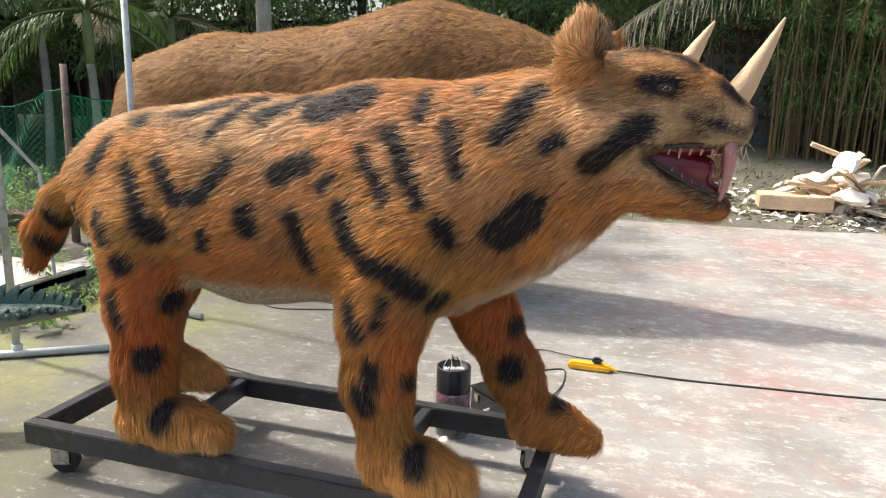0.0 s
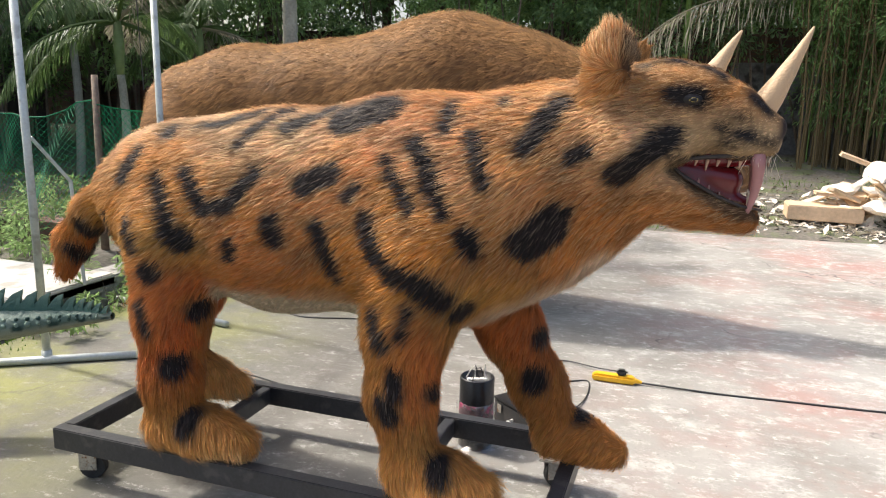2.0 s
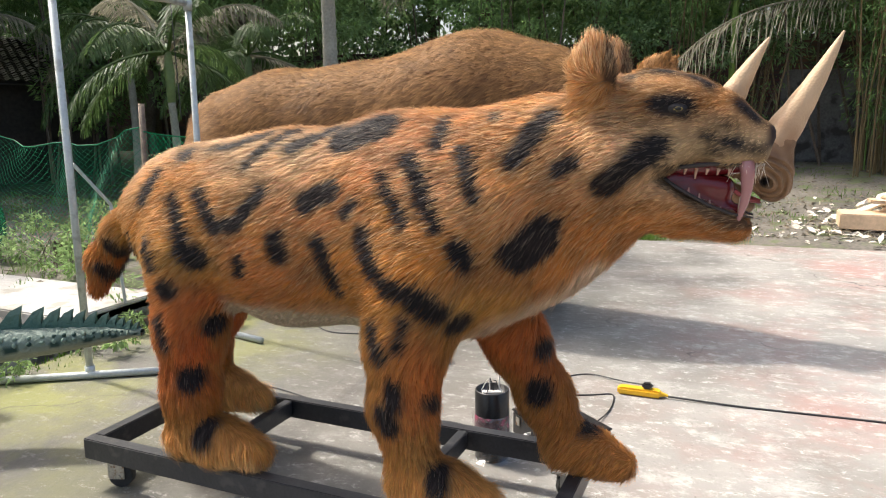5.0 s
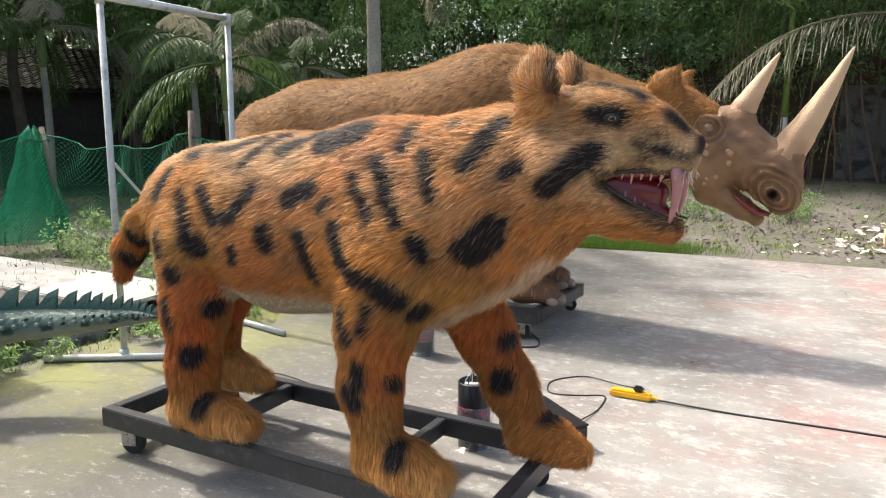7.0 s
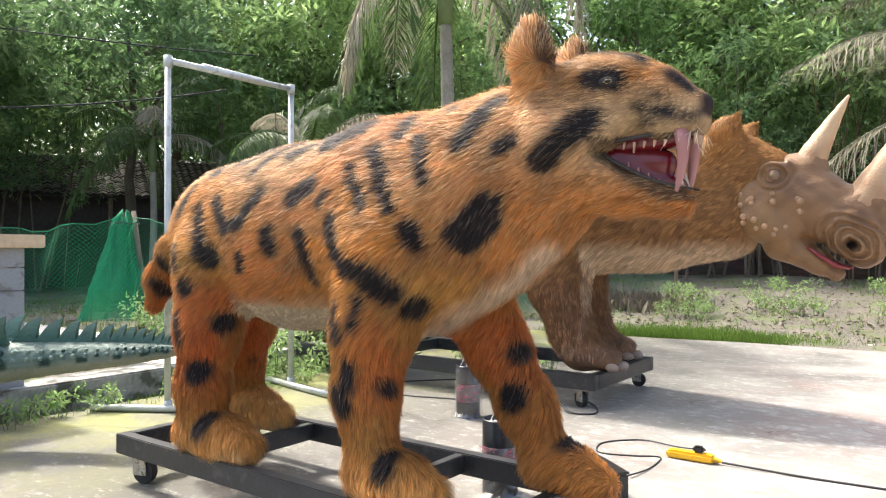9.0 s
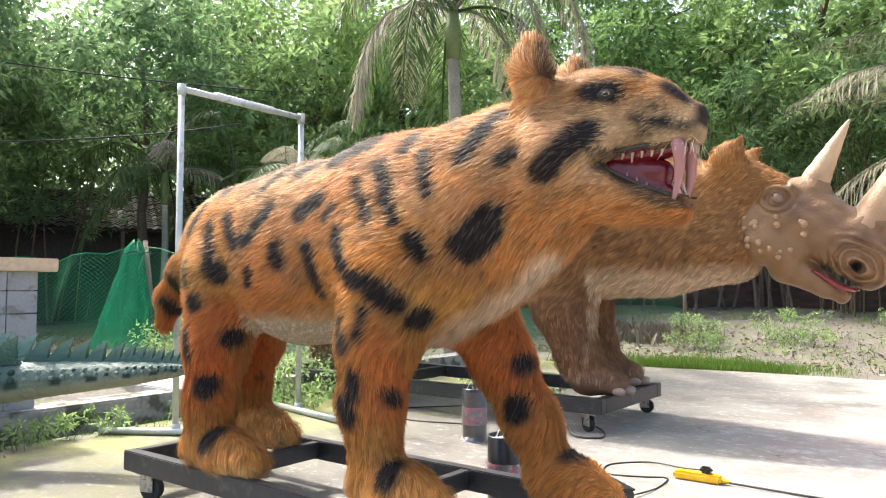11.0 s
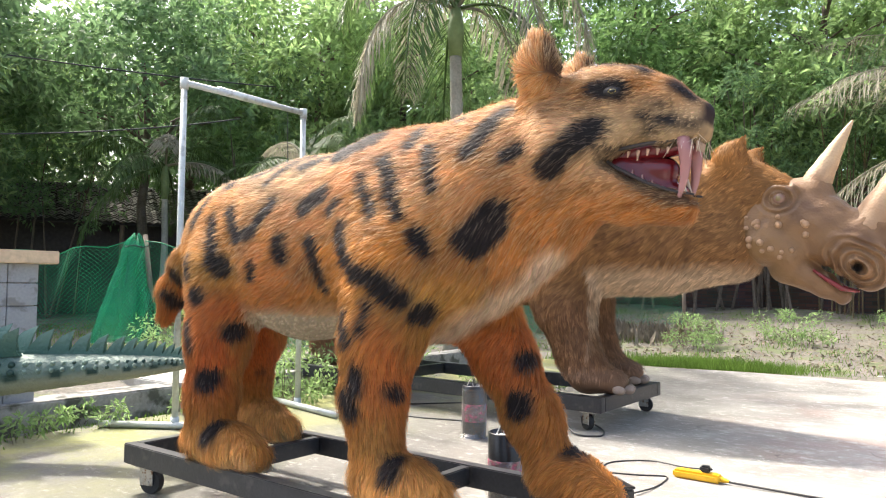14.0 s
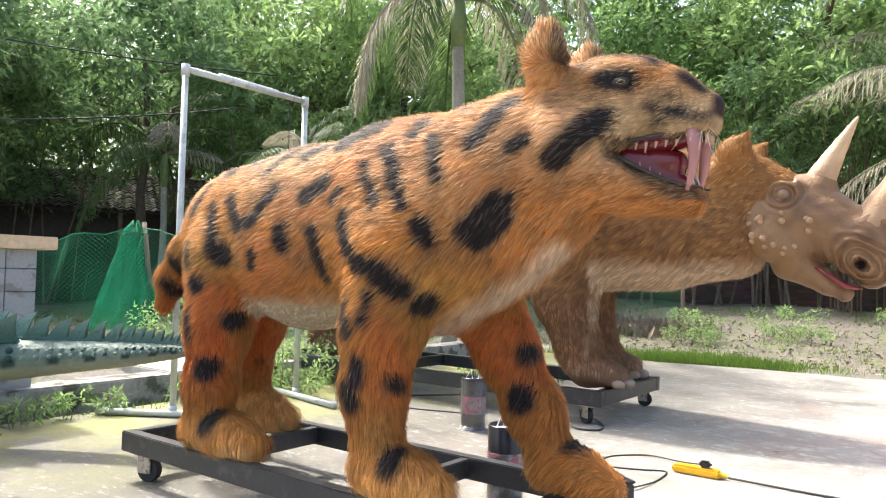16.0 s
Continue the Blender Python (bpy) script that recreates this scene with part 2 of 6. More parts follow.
M = {
    "brickwork": brick_mat(),
    "concrete": concrete_mat(),
    "dirt": mat("yard_dirt", (0.145, 0.130, 0.105), 0.9, var=0.5, big=1.4, fine=22, bump=0.8, second=(0.12, 0.14, 0.06), amount=0.36),
    "steel": mat("black_painted_steel", (0.028, 0.029, 0.032), 0.42, 0.0, var=0.35, big=6, fine=90, bump=0.06, second=(0.06, 0.058, 0.055), amount=0.15),
    "caster_metal": mat("galvanised_metal", (0.42, 0.40, 0.36), 0.45, 0.7, var=0.3, big=20, fine=90, bump=0.1, second=(0.20, 0.10, 0.05), amount=0.25),
    "rubber": mat("black_rubber", (0.02, 0.02, 0.02), 0.7, var=0.4, fine=70, bump=0.1),
    "red_wheel": mat("red_wheel", (0.20, 0.035, 0.03), 0.6, var=0.3),
    "pipe": mat("galvanised_pipe", (0.50, 0.53, 0.50), 0.5, 0.25, var=0.15, big=7, fine=60, bump=0.05, second=(0.36, 0.37, 0.34), amount=0.15),
    "wood_pale": mat("pale_cut_wood", (0.62, 0.46, 0.30), 0.7, var=0.2, big=5, fine=30, bump=0.15),
    "wood_old": mat("old_grey_wood", (0.20, 0.15, 0.11), 0.85, var=0.35, big=6, fine=40, bump=0.3),
    "tile_grey": mat("glazed_grey_tile", (0.30, 0.31, 0.33), 0.35, var=0.12, big=6, fine=60, bump=0.06, second=(0.20, 0.20, 0.20), amount=0.2),
    "cement": mat("old_cement", (0.30, 0.29, 0.27), 0.9, var=0.3, big=3, fine=35, bump=0.4, second=(0.10, 0.10, 0.08), amount=0.4),
    "whitewash": mat("bleached_cement", (0.47, 0.455, 0.415), 0.85, var=0.2, big=2, fine=30, bump=0.3, second=(0.35, 0.33, 0.28), amount=0.3),
    "brick": mat("old_brick", (0.13, 0.075, 0.06), 0.9, var=0.4, big=3, fine=30, bump=0.4, island=0.4),
    "mortar": mat("dark_mortar", (0.07, 0.06, 0.055), 0.95, var=0.3, fine=40, bump=0.3),
    "plaster": mat("stained_grey_plaster", (0.17, 0.165, 0.16), 0.9, var=0.35, big=1.5, fine=30, bump=0.25, second=(0.07, 0.065, 0.06), amount=0.35),
    "cable": mat("cable_rubber", (0.03, 0.03, 0.03), 0.5, var=0.2, bump=0),
    "yellow": mat("yellow_plastic", (0.80, 0.46, 0.02), 0.4, var=0.1, bump=0.0),
    "black_plastic": mat("black_plastic", (0.018, 0.018, 0.02), 0.3, var=0.25, fine=80, bump=0.05),
    "label_dark": mat("printed_label", (0.12, 0.07, 0.08), 0.45, var=0.5, big=12, fine=50, bump=0.0, second=(0.35, 0.05, 0.12), amount=0.35),
    "white_plastic": mat("white_plastic", (0.75, 0.74, 0.70), 0.4, var=0.1, bump=0),
    "bark": mat("tree_bark", (0.13, 0.10, 0.075), 0.95, var=0.4, big=4, fine=35, bump=0.6),
    "palm_bark": mat("palm_bark", (0.30, 0.29, 0.24), 0.85, var=0.3, big=4, fine=40, bump=0.4),
    "palm_shaft": mat("palm_crownshaft", (0.17, 0.24, 0.10), 0.55, var=0.2, big=3, fine=20, bump=0.1),
    "leaf": mat("broad_leaf", (0.17, 0.28, 0.10), 0.6, var=0.55, big=0.6, fine=6, bump=0, island=0.8, through_light=0.58, spec=0.25),
    "leaf_light": mat("bright_leaf", (0.28, 0.40, 0.16), 0.6, var=0.5, big=0.6, fine=6, bump=0, island=0.8, through_light=0.58, spec=0.25),
    "leaf_dark": mat("dark_leaf", (0.165, 0.265, 0.120), 0.5, var=0.5, big=0.6, fine=6, bump=0, island=0.8, through_light=0.55, spec=0.25),
    "palm_leaf": mat("palm_leaflet", (0.085, 0.14, 0.045), 0.4, var=0.45, big=1, fine=8, bump=0, island=0.8, through_light=0.45, spec=0.25),
    "palm_dry": mat("dry_palm_leaflet", (0.29, 0.275, 0.20), 0.6, var=0.4, big=1, fine=8, bump=0, island=0.8, through_light=0.45, spec=0.25),
    "culm": mat("bamboo_culm", (0.15, 0.105, 0.045), 0.5, var=0.4, big=2, fine=12, bump=0.05, island=0.8),
    "culm_green": mat("green_pole", (0.16, 0.27, 0.06), 0.45, var=0.2, big=2, fine=15, bump=0.05),
    "grass": mat("grass_blade", (0.13, 0.22, 0.04), 0.5, var=0.5, big=1, fine=10, bump=0, island=0.8, through_light=0.5, spec=0.25),
    "litter": mat("dry_litter", (0.20, 0.165, 0.115), 0.85, var=0.5, big=3, fine=20, bump=0, island=0.9),
    "chips": mat("wood_chips", (0.74, 0.67, 0.56), 0.8, var=0.3, big=3, fine=20, bump=0, island=0.6),
    "net": mat("green_net_cord", (0.02, 0.26, 0.13), 0.6, var=0.3, big=4, fine=20, bump=0, through_light=0.5),
    "canvas": mat("beige_board", (0.40, 0.36, 0.30), 0.85, var=0.2, big=2, fine=20, bump=0.1),
    "roof": mat("weathered_roof_tile", (0.23, 0.22, 0.195), 0.9, var=0.45, big=2, fine=14, bump=0.3, island=0.5),
    "dark_wall": mat("shed_wall", (0.06, 0.05, 0.045), 0.9, var=0.4, big=1.5, fine=14, bump=0.2),
    "fur": attribute_mat("dyed_fur", 0.62, 0.2, 0.12),
    "skin": attribute_mat("painted_rubber_skin", 0.5, 0.4, 0, 0.25, 70),
    "gloss": attribute_mat("glossy_paint", 0.2, 0.5),
    "croc": attribute_mat("painted_scaly_skin", 0.6, 0.35, 0, 0.6, 45),
}
wrap = bpy.data.materials.new("clear_plastic_wrap")
wrap.use_nodes = True
wrap_nodes, wrap_links = wrap.node_tree.nodes, wrap.node_tree.links
wrap_a, wrap_b, wrap_m = wrap_nodes.new("ShaderNodeBsdfTransparent"), wrap_nodes.new("ShaderNodeBsdfGlossy"), wrap_nodes.new("ShaderNodeMixShader")
wrap_b.inputs["Roughness"].default_value = 0.22
wrap_m.inputs[0].default_value = 0.14
wrap_links.new(wrap_a.outputs[0], wrap_m.inputs[1])
wrap_links.new(wrap_b.outputs[0], wrap_m.inputs[2])
wrap_links.new(wrap_m.outputs[0], wrap_nodes["Material Output"].inputs["Surface"])
M["wrap"] = wrap
folds = M["net"].copy()
folds.name = "green_net_folds"
fold_nodes, fold_links = folds.node_tree.nodes, folds.node_tree.links
fold_out = fold_nodes["Material Output"].inputs["Surface"]
fold_shader, fold_clear, fold_mix = fold_out.links[0].from_socket, fold_nodes.new("ShaderNodeBsdfTransparent"), fold_nodes.new("ShaderNodeMixShader")
fold_mix.inputs[0].default_value = 0.42
fold_links.new(fold_shader, fold_mix.inputs[1])
fold_links.new(fold_clear.outputs[0], fold_mix.inputs[2])
fold_links.new(fold_mix.outputs[0], fold_out)
M["net_folds"] = folds


# ---- building helpers ----
def mesh_of(name, bm, *materials, smooth=False):
    me = bpy.data.meshes.new(name)
    bm.to_mesh(me)
    bm.free()
    for m in materials:
        me.materials.append(m)
    if smooth:
        me.polygons.foreach_set("use_smooth", [True] * len(me.polygons))
    return me


def raw_mesh(name, verts, faces, *materials, smooth=False):
    """A mesh from arrays: verts (n, 3), faces (m, 3) or (m, 4)."""
    verts, faces = np.asarray(verts, np.float32), np.asarray(faces, np.int32)
    me = bpy.data.meshes.new(name)
    k = faces.shape[1]
    me.vertices.add(len(verts))
    me.vertices.foreach_set("co", verts.ravel())
    me.loops.add(faces.size)
    me.loops.foreach_set("vertex_index", faces.ravel())
    me.polygons.add(len(faces))
    me.polygons.foreach_set("loop_start", np.arange(len(faces), dtype=np.int32) * k)
    me.polygons.foreach_set("loop_total", np.full(len(faces), k, np.int32))
    for m in materials:
        me.materials.append(m)
    me.polygons.foreach_set("use_smooth", np.full(len(faces), smooth))
    me.update(calc_edges=True)
    return me


def part(name, data, material, parent, label="", smooth=False):
    if isinstance(data, bmesh.types.BMesh):
        data = mesh_of(name, data, material, smooth=smooth)
    ob = new(name, data)
    ob.parent = parent
    if label:
        ob["label"] = label
    return ob


def thing(name, place, label, category, group="", kind="", turn=0.0):
    ob = new(name)
    ob.matrix_world = pose(*place, 0, 0, turn)
    ob.empty_display_size = 0.1
    return tagged(ob, label, category, group, kind)


def box(x0, y0, z0, x1, y1, z1, bevel=0.0, bm=None):
    bm = bm or bmesh.new()
    made = bmesh.ops.create_cube(bm, size=1.0, matrix=Matrix.Translation(((x0 + x1) / 2, (y0 + y1) / 2, (z0 + z1) / 2)) @ Matrix.Diagonal((x1 - x0, y1 - y0, z1 - z0, 1)))
    if bevel:
        edges = list({e for v in made["verts"] for e in v.link_edges})
        bmesh.ops.bevel(bm, geom=edges, offset=bevel, segments=2, affect="EDGES")
    return bm


def tube(points, radii, sides=8, bm=None, caps=True):
    """A round tube along points; radii one number or one a point."""
    bm = bm or bmesh.new()
    pts = [Vector(p) for p in points]
    rs = radii if hasattr(radii, "__len__") else [radii] * len(pts)
    rings = []
    side = None
    for i, p in enumerate(pts):
        way = (pts[min(i + 1, len(pts) - 1)] - pts[max(i - 1, 0)]).normalized()
        if side is None:
            side = way.orthogonal().normalized()
        side = (side - way * side.dot(way)).normalized()
        up = way.cross(side)
        rings.append([bm.verts.new(p + (side * math.cos(a) + up * math.sin(a)) * rs[i]) for a in (2 * math.pi * k / sides for k in range(sides))])
    for a, b in zip(rings, rings[1:]):
        for k in range(sides):
            bm.faces.new((a[k], a[(k + 1) % sides], b[(k + 1) % sides], b[k]))
    if caps:
        bm.faces.new(rings[0][::-1])
        bm.faces.new(rings[-1])
    return bm


def lathe(profile, sides=20, bm=None):
    """Turned body round z from (radius, height) pairs."""
    bm = bm or bmesh.new()
    rings = [[bm.verts.new((r * math.cos(2 * math.pi * k / sides), r * math.sin(2 * math.pi * k / sides), z)) for k in range(sides)] for r, z in profile]
    for a, b in zip(rings, rings[1:]):
        for k in range(sides):
            bm.faces.new((a[k], a[(k + 1) % sides], b[(k + 1) % sides], b[k]))
    bm.faces.new(rings[0][::-1])
    bm.faces.new(rings[-1])
    return bm


def unit(a):
    return a / np.maximum(np.linalg.norm(a, axis=-1, keepdims=True), 1e-9)


def leaf_arrays(base, way, face, length, width, fold=0.18):
    """Folded leaves: each two triangles on four corners."""
    way, side = unit(way), unit(np.cross(way, face))
    up = np.cross(side, way)
    n = len(base)
    v = np.empty((n, 4, 3))
    mid = base + way * (0.45 * length)[:, None]
    lift = up * (fold * width)[:, None]
    v[:, 0], v[:, 2] = base, base + way * length[:, None]
    v[:, 1], v[:, 3] = mid + side * (0.5 * width)[:, None] + lift, mid - side * (0.5 * width)[:, None] + lift
    k = np.arange(n)[:, None] * 4
    f = np.concatenate([k + np.array([0, 1, 2]), k + np.array([0, 2, 3])])
    return v.reshape(-1, 3), f


def leaf_mesh(name, material, base, way, face, length, width):
    return raw_mesh(name, *leaf_arrays(base, way, face, length, width), material)


def clumps(r, centres, sizes, count, spread=1.0):
    """Leaf roots scattered round clump centres, with their outward ways."""
    c = np.repeat(np.asarray(centres, float), count, 0)
    s = np.repeat(np.asarray(sizes, float), count)
    off = unit(r.normal(size=c.shape)) * (s * r.uniform(0.35, 1.0, len(c)) ** 0.6)[:, None]
    off[:, 2] *= 0.7
    return c + off * spread, unit(off) + r.normal(size=c.shape) * 0.6 + np.array([0, 0, -0.35])


# ---- smooth solids for the animal models ----
def solid(parts, pts):
    """Distance to a smooth union of tapered limbs. parts: (a, b, radius a, radius b, width factor, blend)."""
    d = np.full(len(pts), 9.0, np.float32)
    for a, b, ra, rb, w, k in parts:
        s = np.array([1, 1 / w, 1], np.float32)
        a, b = np.asarray(a, np.float32) * s, np.asarray(b, np.float32) * s
        q = pts * s - a
        ab = b - a
        h = np.clip(q @ ab / max(float(ab @ ab), 1e-9), 0, 1)
        e = (np.linalg.norm(q - h[:, None] * ab, axis=1) - (ra + (rb - ra) * h)) * min(1.0, w)
        m = np.maximum(k - np.abs(d - e), 0) / k
        d = np.minimum(d, e) - m * m * k * 0.25
    return d


def gradient(field, p, e=0.004):
    return unit(np.stack([field(p + o) - field(p - o) for o in np.eye(3, dtype=np.float32) * e], 1))


def surface(field, lo, hi, step):
    """Quad skin of field = 0 on a regular grid, drawn onto the true surface."""
    ax = [np.arange(a, b, step, dtype=np.float32) for a, b in zip(lo, hi)]
    n = [len(a) for a in ax]
    pts = np.stack(np.meshgrid(*ax, indexing="ij"), -1).reshape(-1, 3)
    f = np.concatenate([field(c) for c in np.array_split(pts, max(1, len(pts) // 200000))]).reshape(n)
    cell = np.zeros([k - 1 for k in n], np.int8)
    for i in (0, 1):
        for j in (0, 1):
            for k in (0, 1):
                cell += f[i:n[0] - 1 + i, j:n[1] - 1 + j, k:n[2] - 1 + k] < 0
    live = (cell > 0) & (cell < 8)
    index = np.full(cell.shape, -1)
    index[live] = np.arange(live.sum())
    verts = (np.argwhere(live) + 0.5) * step + np.asarray(lo)
    verts = verts.astype(np.float32)
    for _ in range(4):
        g = gradient(field, verts)
        verts -= g * np.clip(field(verts), -step, step)[:, None]
    faces = []
    for axis in range(3):
        u, v = (axis + 1) % 3, (axis + 2) % 3
        a, b = np.moveaxis(f, axis, 0)[:-1] < 0, np.moveaxis(f, axis, 0)[1:] < 0
        for at in np.argwhere(a != b):
            rest = [k for k in range(3) if k != axis]
            c = np.empty(3, int)
            c[axis], c[rest[0]], c[rest[1]] = at
            if c[u] == 0 or c[v] == 0 or c[u] >= n[u] - 1 or c[v] >= n[v] - 1:
                continue
            q = []
            for du, dv in ((1, 1), (0, 1), (0, 0), (1, 0)):
                e = c.copy()
                e[u] -= du
                e[v] -= dv
                q.append(index[tuple(e)])
            inside = f[tuple(c)] < 0
            faces.append(q if inside else q[::-1])
    return verts, np.array(faces, np.int32)


def strands(r, verts, faces, field, count, flow, size, keep=None, locks=0.016, pull=0.5):
    """Fur: bent tapering blades that lie along flow. Returns verts (n, 5, 3) and their roots."""
    tri = np.concatenate([faces[:, [0, 1, 2]], faces[:, [0, 2, 3]]])
    a, b, c = (verts[tri[:, i]] for i in range(3))
    area = np.linalg.norm(np.cross(b - a, c - a), axis=1)
    pick = r.choice(len(tri), count, p=area / area.sum())
    u, v = r.random((2, count))
    flip = u + v > 1
    u[flip], v[flip] = 1 - u[flip], 1 - v[flip]
    root = a[pick] + (b[pick] - a[pick]) * u[:, None] + (c[pick] - a[pick]) * v[:, None]
    root = root.astype(np.float32)
    if keep is not None:
        root = root[keep(root)]
    nrm = gradient(field, root)
    way = flow(root, nrm)
    way = unit(way - nrm * (way * nrm).sum(1)[:, None])
    way = unit(way + r.normal(size=way.shape) * 0.16)
    length, width = size(root)
    length = length * r.uniform(0.6, 1.25, len(root))
    lift = r.uniform(0.06, 0.36, len(root))[:, None]
    mid = root + (way * (1 - lift * 0.3) + nrm * (lift + 0.12)) * (length * 0.5)[:, None]
    tip = mid + (way + nrm * (lift * 0.35) + r.normal(size=way.shape) * 0.12 + np.array([0, 0, -0.12])) * (length * 0.55)[:, None]
    # strands gather into locks
    lock = np.floor((root + 0.012 * np.stack([wave(root, 30.0, k) for k in (0.0, 2.0, 4.0)], 1)) / locks).astype(np.int64)
    _, lock = np.unique(lock @ np.array([1, 4001, 16000001]), return_inverse=True)
    total = np.bincount(lock)
    for q, near in ((mid, 0.5 * pull), (tip, pull)):
        mean = np.stack([np.bincount(lock, q[:, k]) / total for k in range(3)], 1)[lock]
        q += (mean - q) * near
    shade = r.uniform(0.60, 1.32, len(total))[lock]
    side = unit(np.cross(way, nrm)) * (width * 0.5)[:, None]
    root_in = root - nrm * 0.004
    return np.stack([root_in - side, root_in + side, mid - side * 0.85, mid + side * 0.85, tip], 1), root, nrm, shade


def model_mesh(name, pieces, materials, coat=None):
    """One mesh from (verts, faces list, colours, material index, smooth) pieces, colours kept in the layer 'dye'; coat: (first vertex, normals) of the fur, which shades like the hide it lies on."""
    me = bpy.data.meshes.new(name)
    verts = np.concatenate([p[0] for p in pieces]).astype(np.float32)
    cols = np.concatenate([np.c_[p[2], np.ones(len(p[2]))] for p in pieces]).astype(np.float32)
    loops, totals, mats, smooth, at = [], [], [], [], 0
    for v, fs, c, mi, sm in pieces:
        for fa in fs:
            fa = np.asarray(fa, np.int32)
            loops.append((fa + at).ravel())
            totals.append(np.full(len(fa), fa.shape[1], np.int32))
            mats.append(np.full(len(fa), mi, np.int32))
            smooth.append(np.full(len(fa), sm))
        at += len(v)
    loops, totals = np.concatenate(loops), np.concatenate(totals)
    me.vertices.add(len(verts))
    me.vertices.foreach_set("co", verts.ravel())
    me.loops.add(len(loops))
    me.loops.foreach_set("vertex_index", loops)
    me.polygons.add(len(totals))
    me.polygons.foreach_set("loop_start", np.concatenate([[0], np.cumsum(totals)[:-1]]).astype(np.int32))
    me.polygons.foreach_set("loop_total", totals)
    me.polygons.foreach_set("material_index", np.concatenate(mats))
    me.polygons.foreach_set("use_smooth", np.concatenate(smooth))
    for m in materials:
        me.materials.append(m)
    layer = me.color_attributes.new("dye", "FLOAT_COLOR", "POINT")
    layer.data.foreach_set("color", cols.ravel())
    me.update(calc_edges=True)
    if coat is not None:
        own = np.empty(len(verts) * 3, np.float32)
        me.vertex_normals.foreach_get("vector", own)
        own = own.reshape(-1, 3)
        own[coat[0]:coat[0] + len(coat[1])] = coat[1]
        me.normals_split_custom_set_from_vertices(own.tolist())
    return me


def blade_faces(n):
    k = np.arange(n)[:, None] * 5
    return [k + np.array([0, 1, 3, 2]), k + np.array([2, 3, 4])]


def bm_piece(bm, colour, mi, smooth=True):
    """A bmesh as a piece for model_mesh, in one colour."""
    bmesh.ops.triangulate(bm, faces=bm.faces[:])
    bm.verts.index_update()
    v = np.array([q.co[:] for q in bm.verts])
    f = np.array([[q.index for q in g.verts] for g in bm.faces])
    bm.free()
    return v, [f], np.tile(colour, (len(v), 1)), mi, smooth


def stroke_gap(p, stroke):
    """Distance to a stroke of points laid over the coat."""
    best = np.full(len(p), 9.0)
    for a, b in zip(stroke, stroke[1:] if len(stroke) > 1 else stroke):
        a, ab = np.array(a), np.array(b) - np.array(a)
        h = np.clip((p - a) @ ab / max(float(ab @ ab), 1e-9), 0, 1)
        best = np.minimum(best, np.linalg.norm(p - a - h[:, None] * ab, axis=1))
    return best


def wave(p, s, seed=0.0):
    """Cheap smooth variation in -1..1."""
    x, y, z = p[:, 0] * s + seed, p[:, 1] * s + 1.7 * seed, p[:, 2] * s - seed
    return (np.sin(x * 1.3 + 2 * np.sin(z * 0.9 + y)) + np.sin(z * 1.7 + 1.5 * np.sin(x * 1.1)) + np.sin(y * 1.9 + x * 0.7 + 1.3 * np.sin(z))) / 3


def mixc(a, b, f):
    return a * (1 - f)[:, None] + np.asarray(b) * f[:, None]


def ramp01(v, a, b):
    return np.clip((v - a) / (b - a), 0, 1)


# ---- ground, slab, walls ----
def rise(x, y):
    """Height of the bare ground: level under the slab, climbing gently to the wall behind and to the raised lawn."""
    h = 0.50 * np.clip((y - 9.2) / 5.3, 0, 1) ** 1.2
    lawn = 0.16 * np.clip((-4.4 - x) / 0.4, 0, 1) * np.clip((9.0 - y) / 0.6, 0, 1)
    return np.maximum(h, lawn) - 0.06 * np.clip((8.8 - y) / 0.4, 0, 1) * np.clip((x + 4.4) / 0.4, 0, 1)


def ground_sheet():
    xs = np.concatenate([[-900, -300, -120, -60], np.arange(-34, 24.1, 0.35), [40, 90, 300, 900]])
    ys = np.concatenate([[-900, -300, -100, -40], np.arange(-12, 26.1, 0.35), [40, 90, 300, 900]])
    gx, gy = np.meshgrid(xs, ys, indexing="ij")
    p = np.stack([gx.ravel(), gy.ravel(), np.zeros(gx.size)], 1)
    z = rise(p[:, 0], p[:, 1])
    rough = np.where((p[:, 1] > 9.0) | (p[:, 0] < -5.0), 1.0, 0.0)
    z = z + rough * (0.035 * wave(p, 1.7) + 0.02 * wave(p, 5.1, 2.0))
    p[:, 2] = z
    a = np.arange(gx.size).reshape(gx.shape)
    f = np.stack([a[:-1, :-1], a[1:, :-1], a[1:, 1:], a[:-1, 1:]], -1).reshape(-1, 4)
    return tagged(new("ground", raw_mesh("ground", p, f, M["dirt"], smooth=True)), "bare grey-brown earth with thin grass round the yard", "ground", kind="structure")


ground_sheet()


def slab():
    """Yard slab with a slightly ragged far edge; top at z = 0."""
    bm = bmesh.new()
    xs = [-4.02] + [-4 + 0.4 * i for i in range(1, 46)]
    top = [[], []]
    r = random.Random(4)
    for x in xs:
        far = 8.35 + 0.11 * x + r.uniform(-0.05, 0.05) + 0.35
        top[0].append(bm.verts.new((x, -9.0, 0)))
        top[1].append(bm.verts.new((x, far, 0)))
    low = [[bm.verts.new((v.co.x, v.co.y, -0.2)) for v in row] for row in top]
    for i in range(len(xs) - 1):
        bm.faces.new((top[0][i], top[0][i + 1], top[1][i + 1], top[1][i]))
        bm.faces.new((top[1][i], top[1][i + 1], low[1][i + 1], low[1][i]))
        bm.faces.new((low[0][i], low[0][i + 1], top[0][i + 1], top[0][i]))
    bm.faces.new((top[0][0], top[1][0], low[1][0], low[0][0]))
    bm.faces.new((top[1][-1], top[0][-1], low[0][-1], low[1][-1]))
    return tagged(new("pavement", mesh_of("pavement", bm, M["concrete"])), "worn concrete yard slab with faded red paint and moss", "pavement", kind="structure")


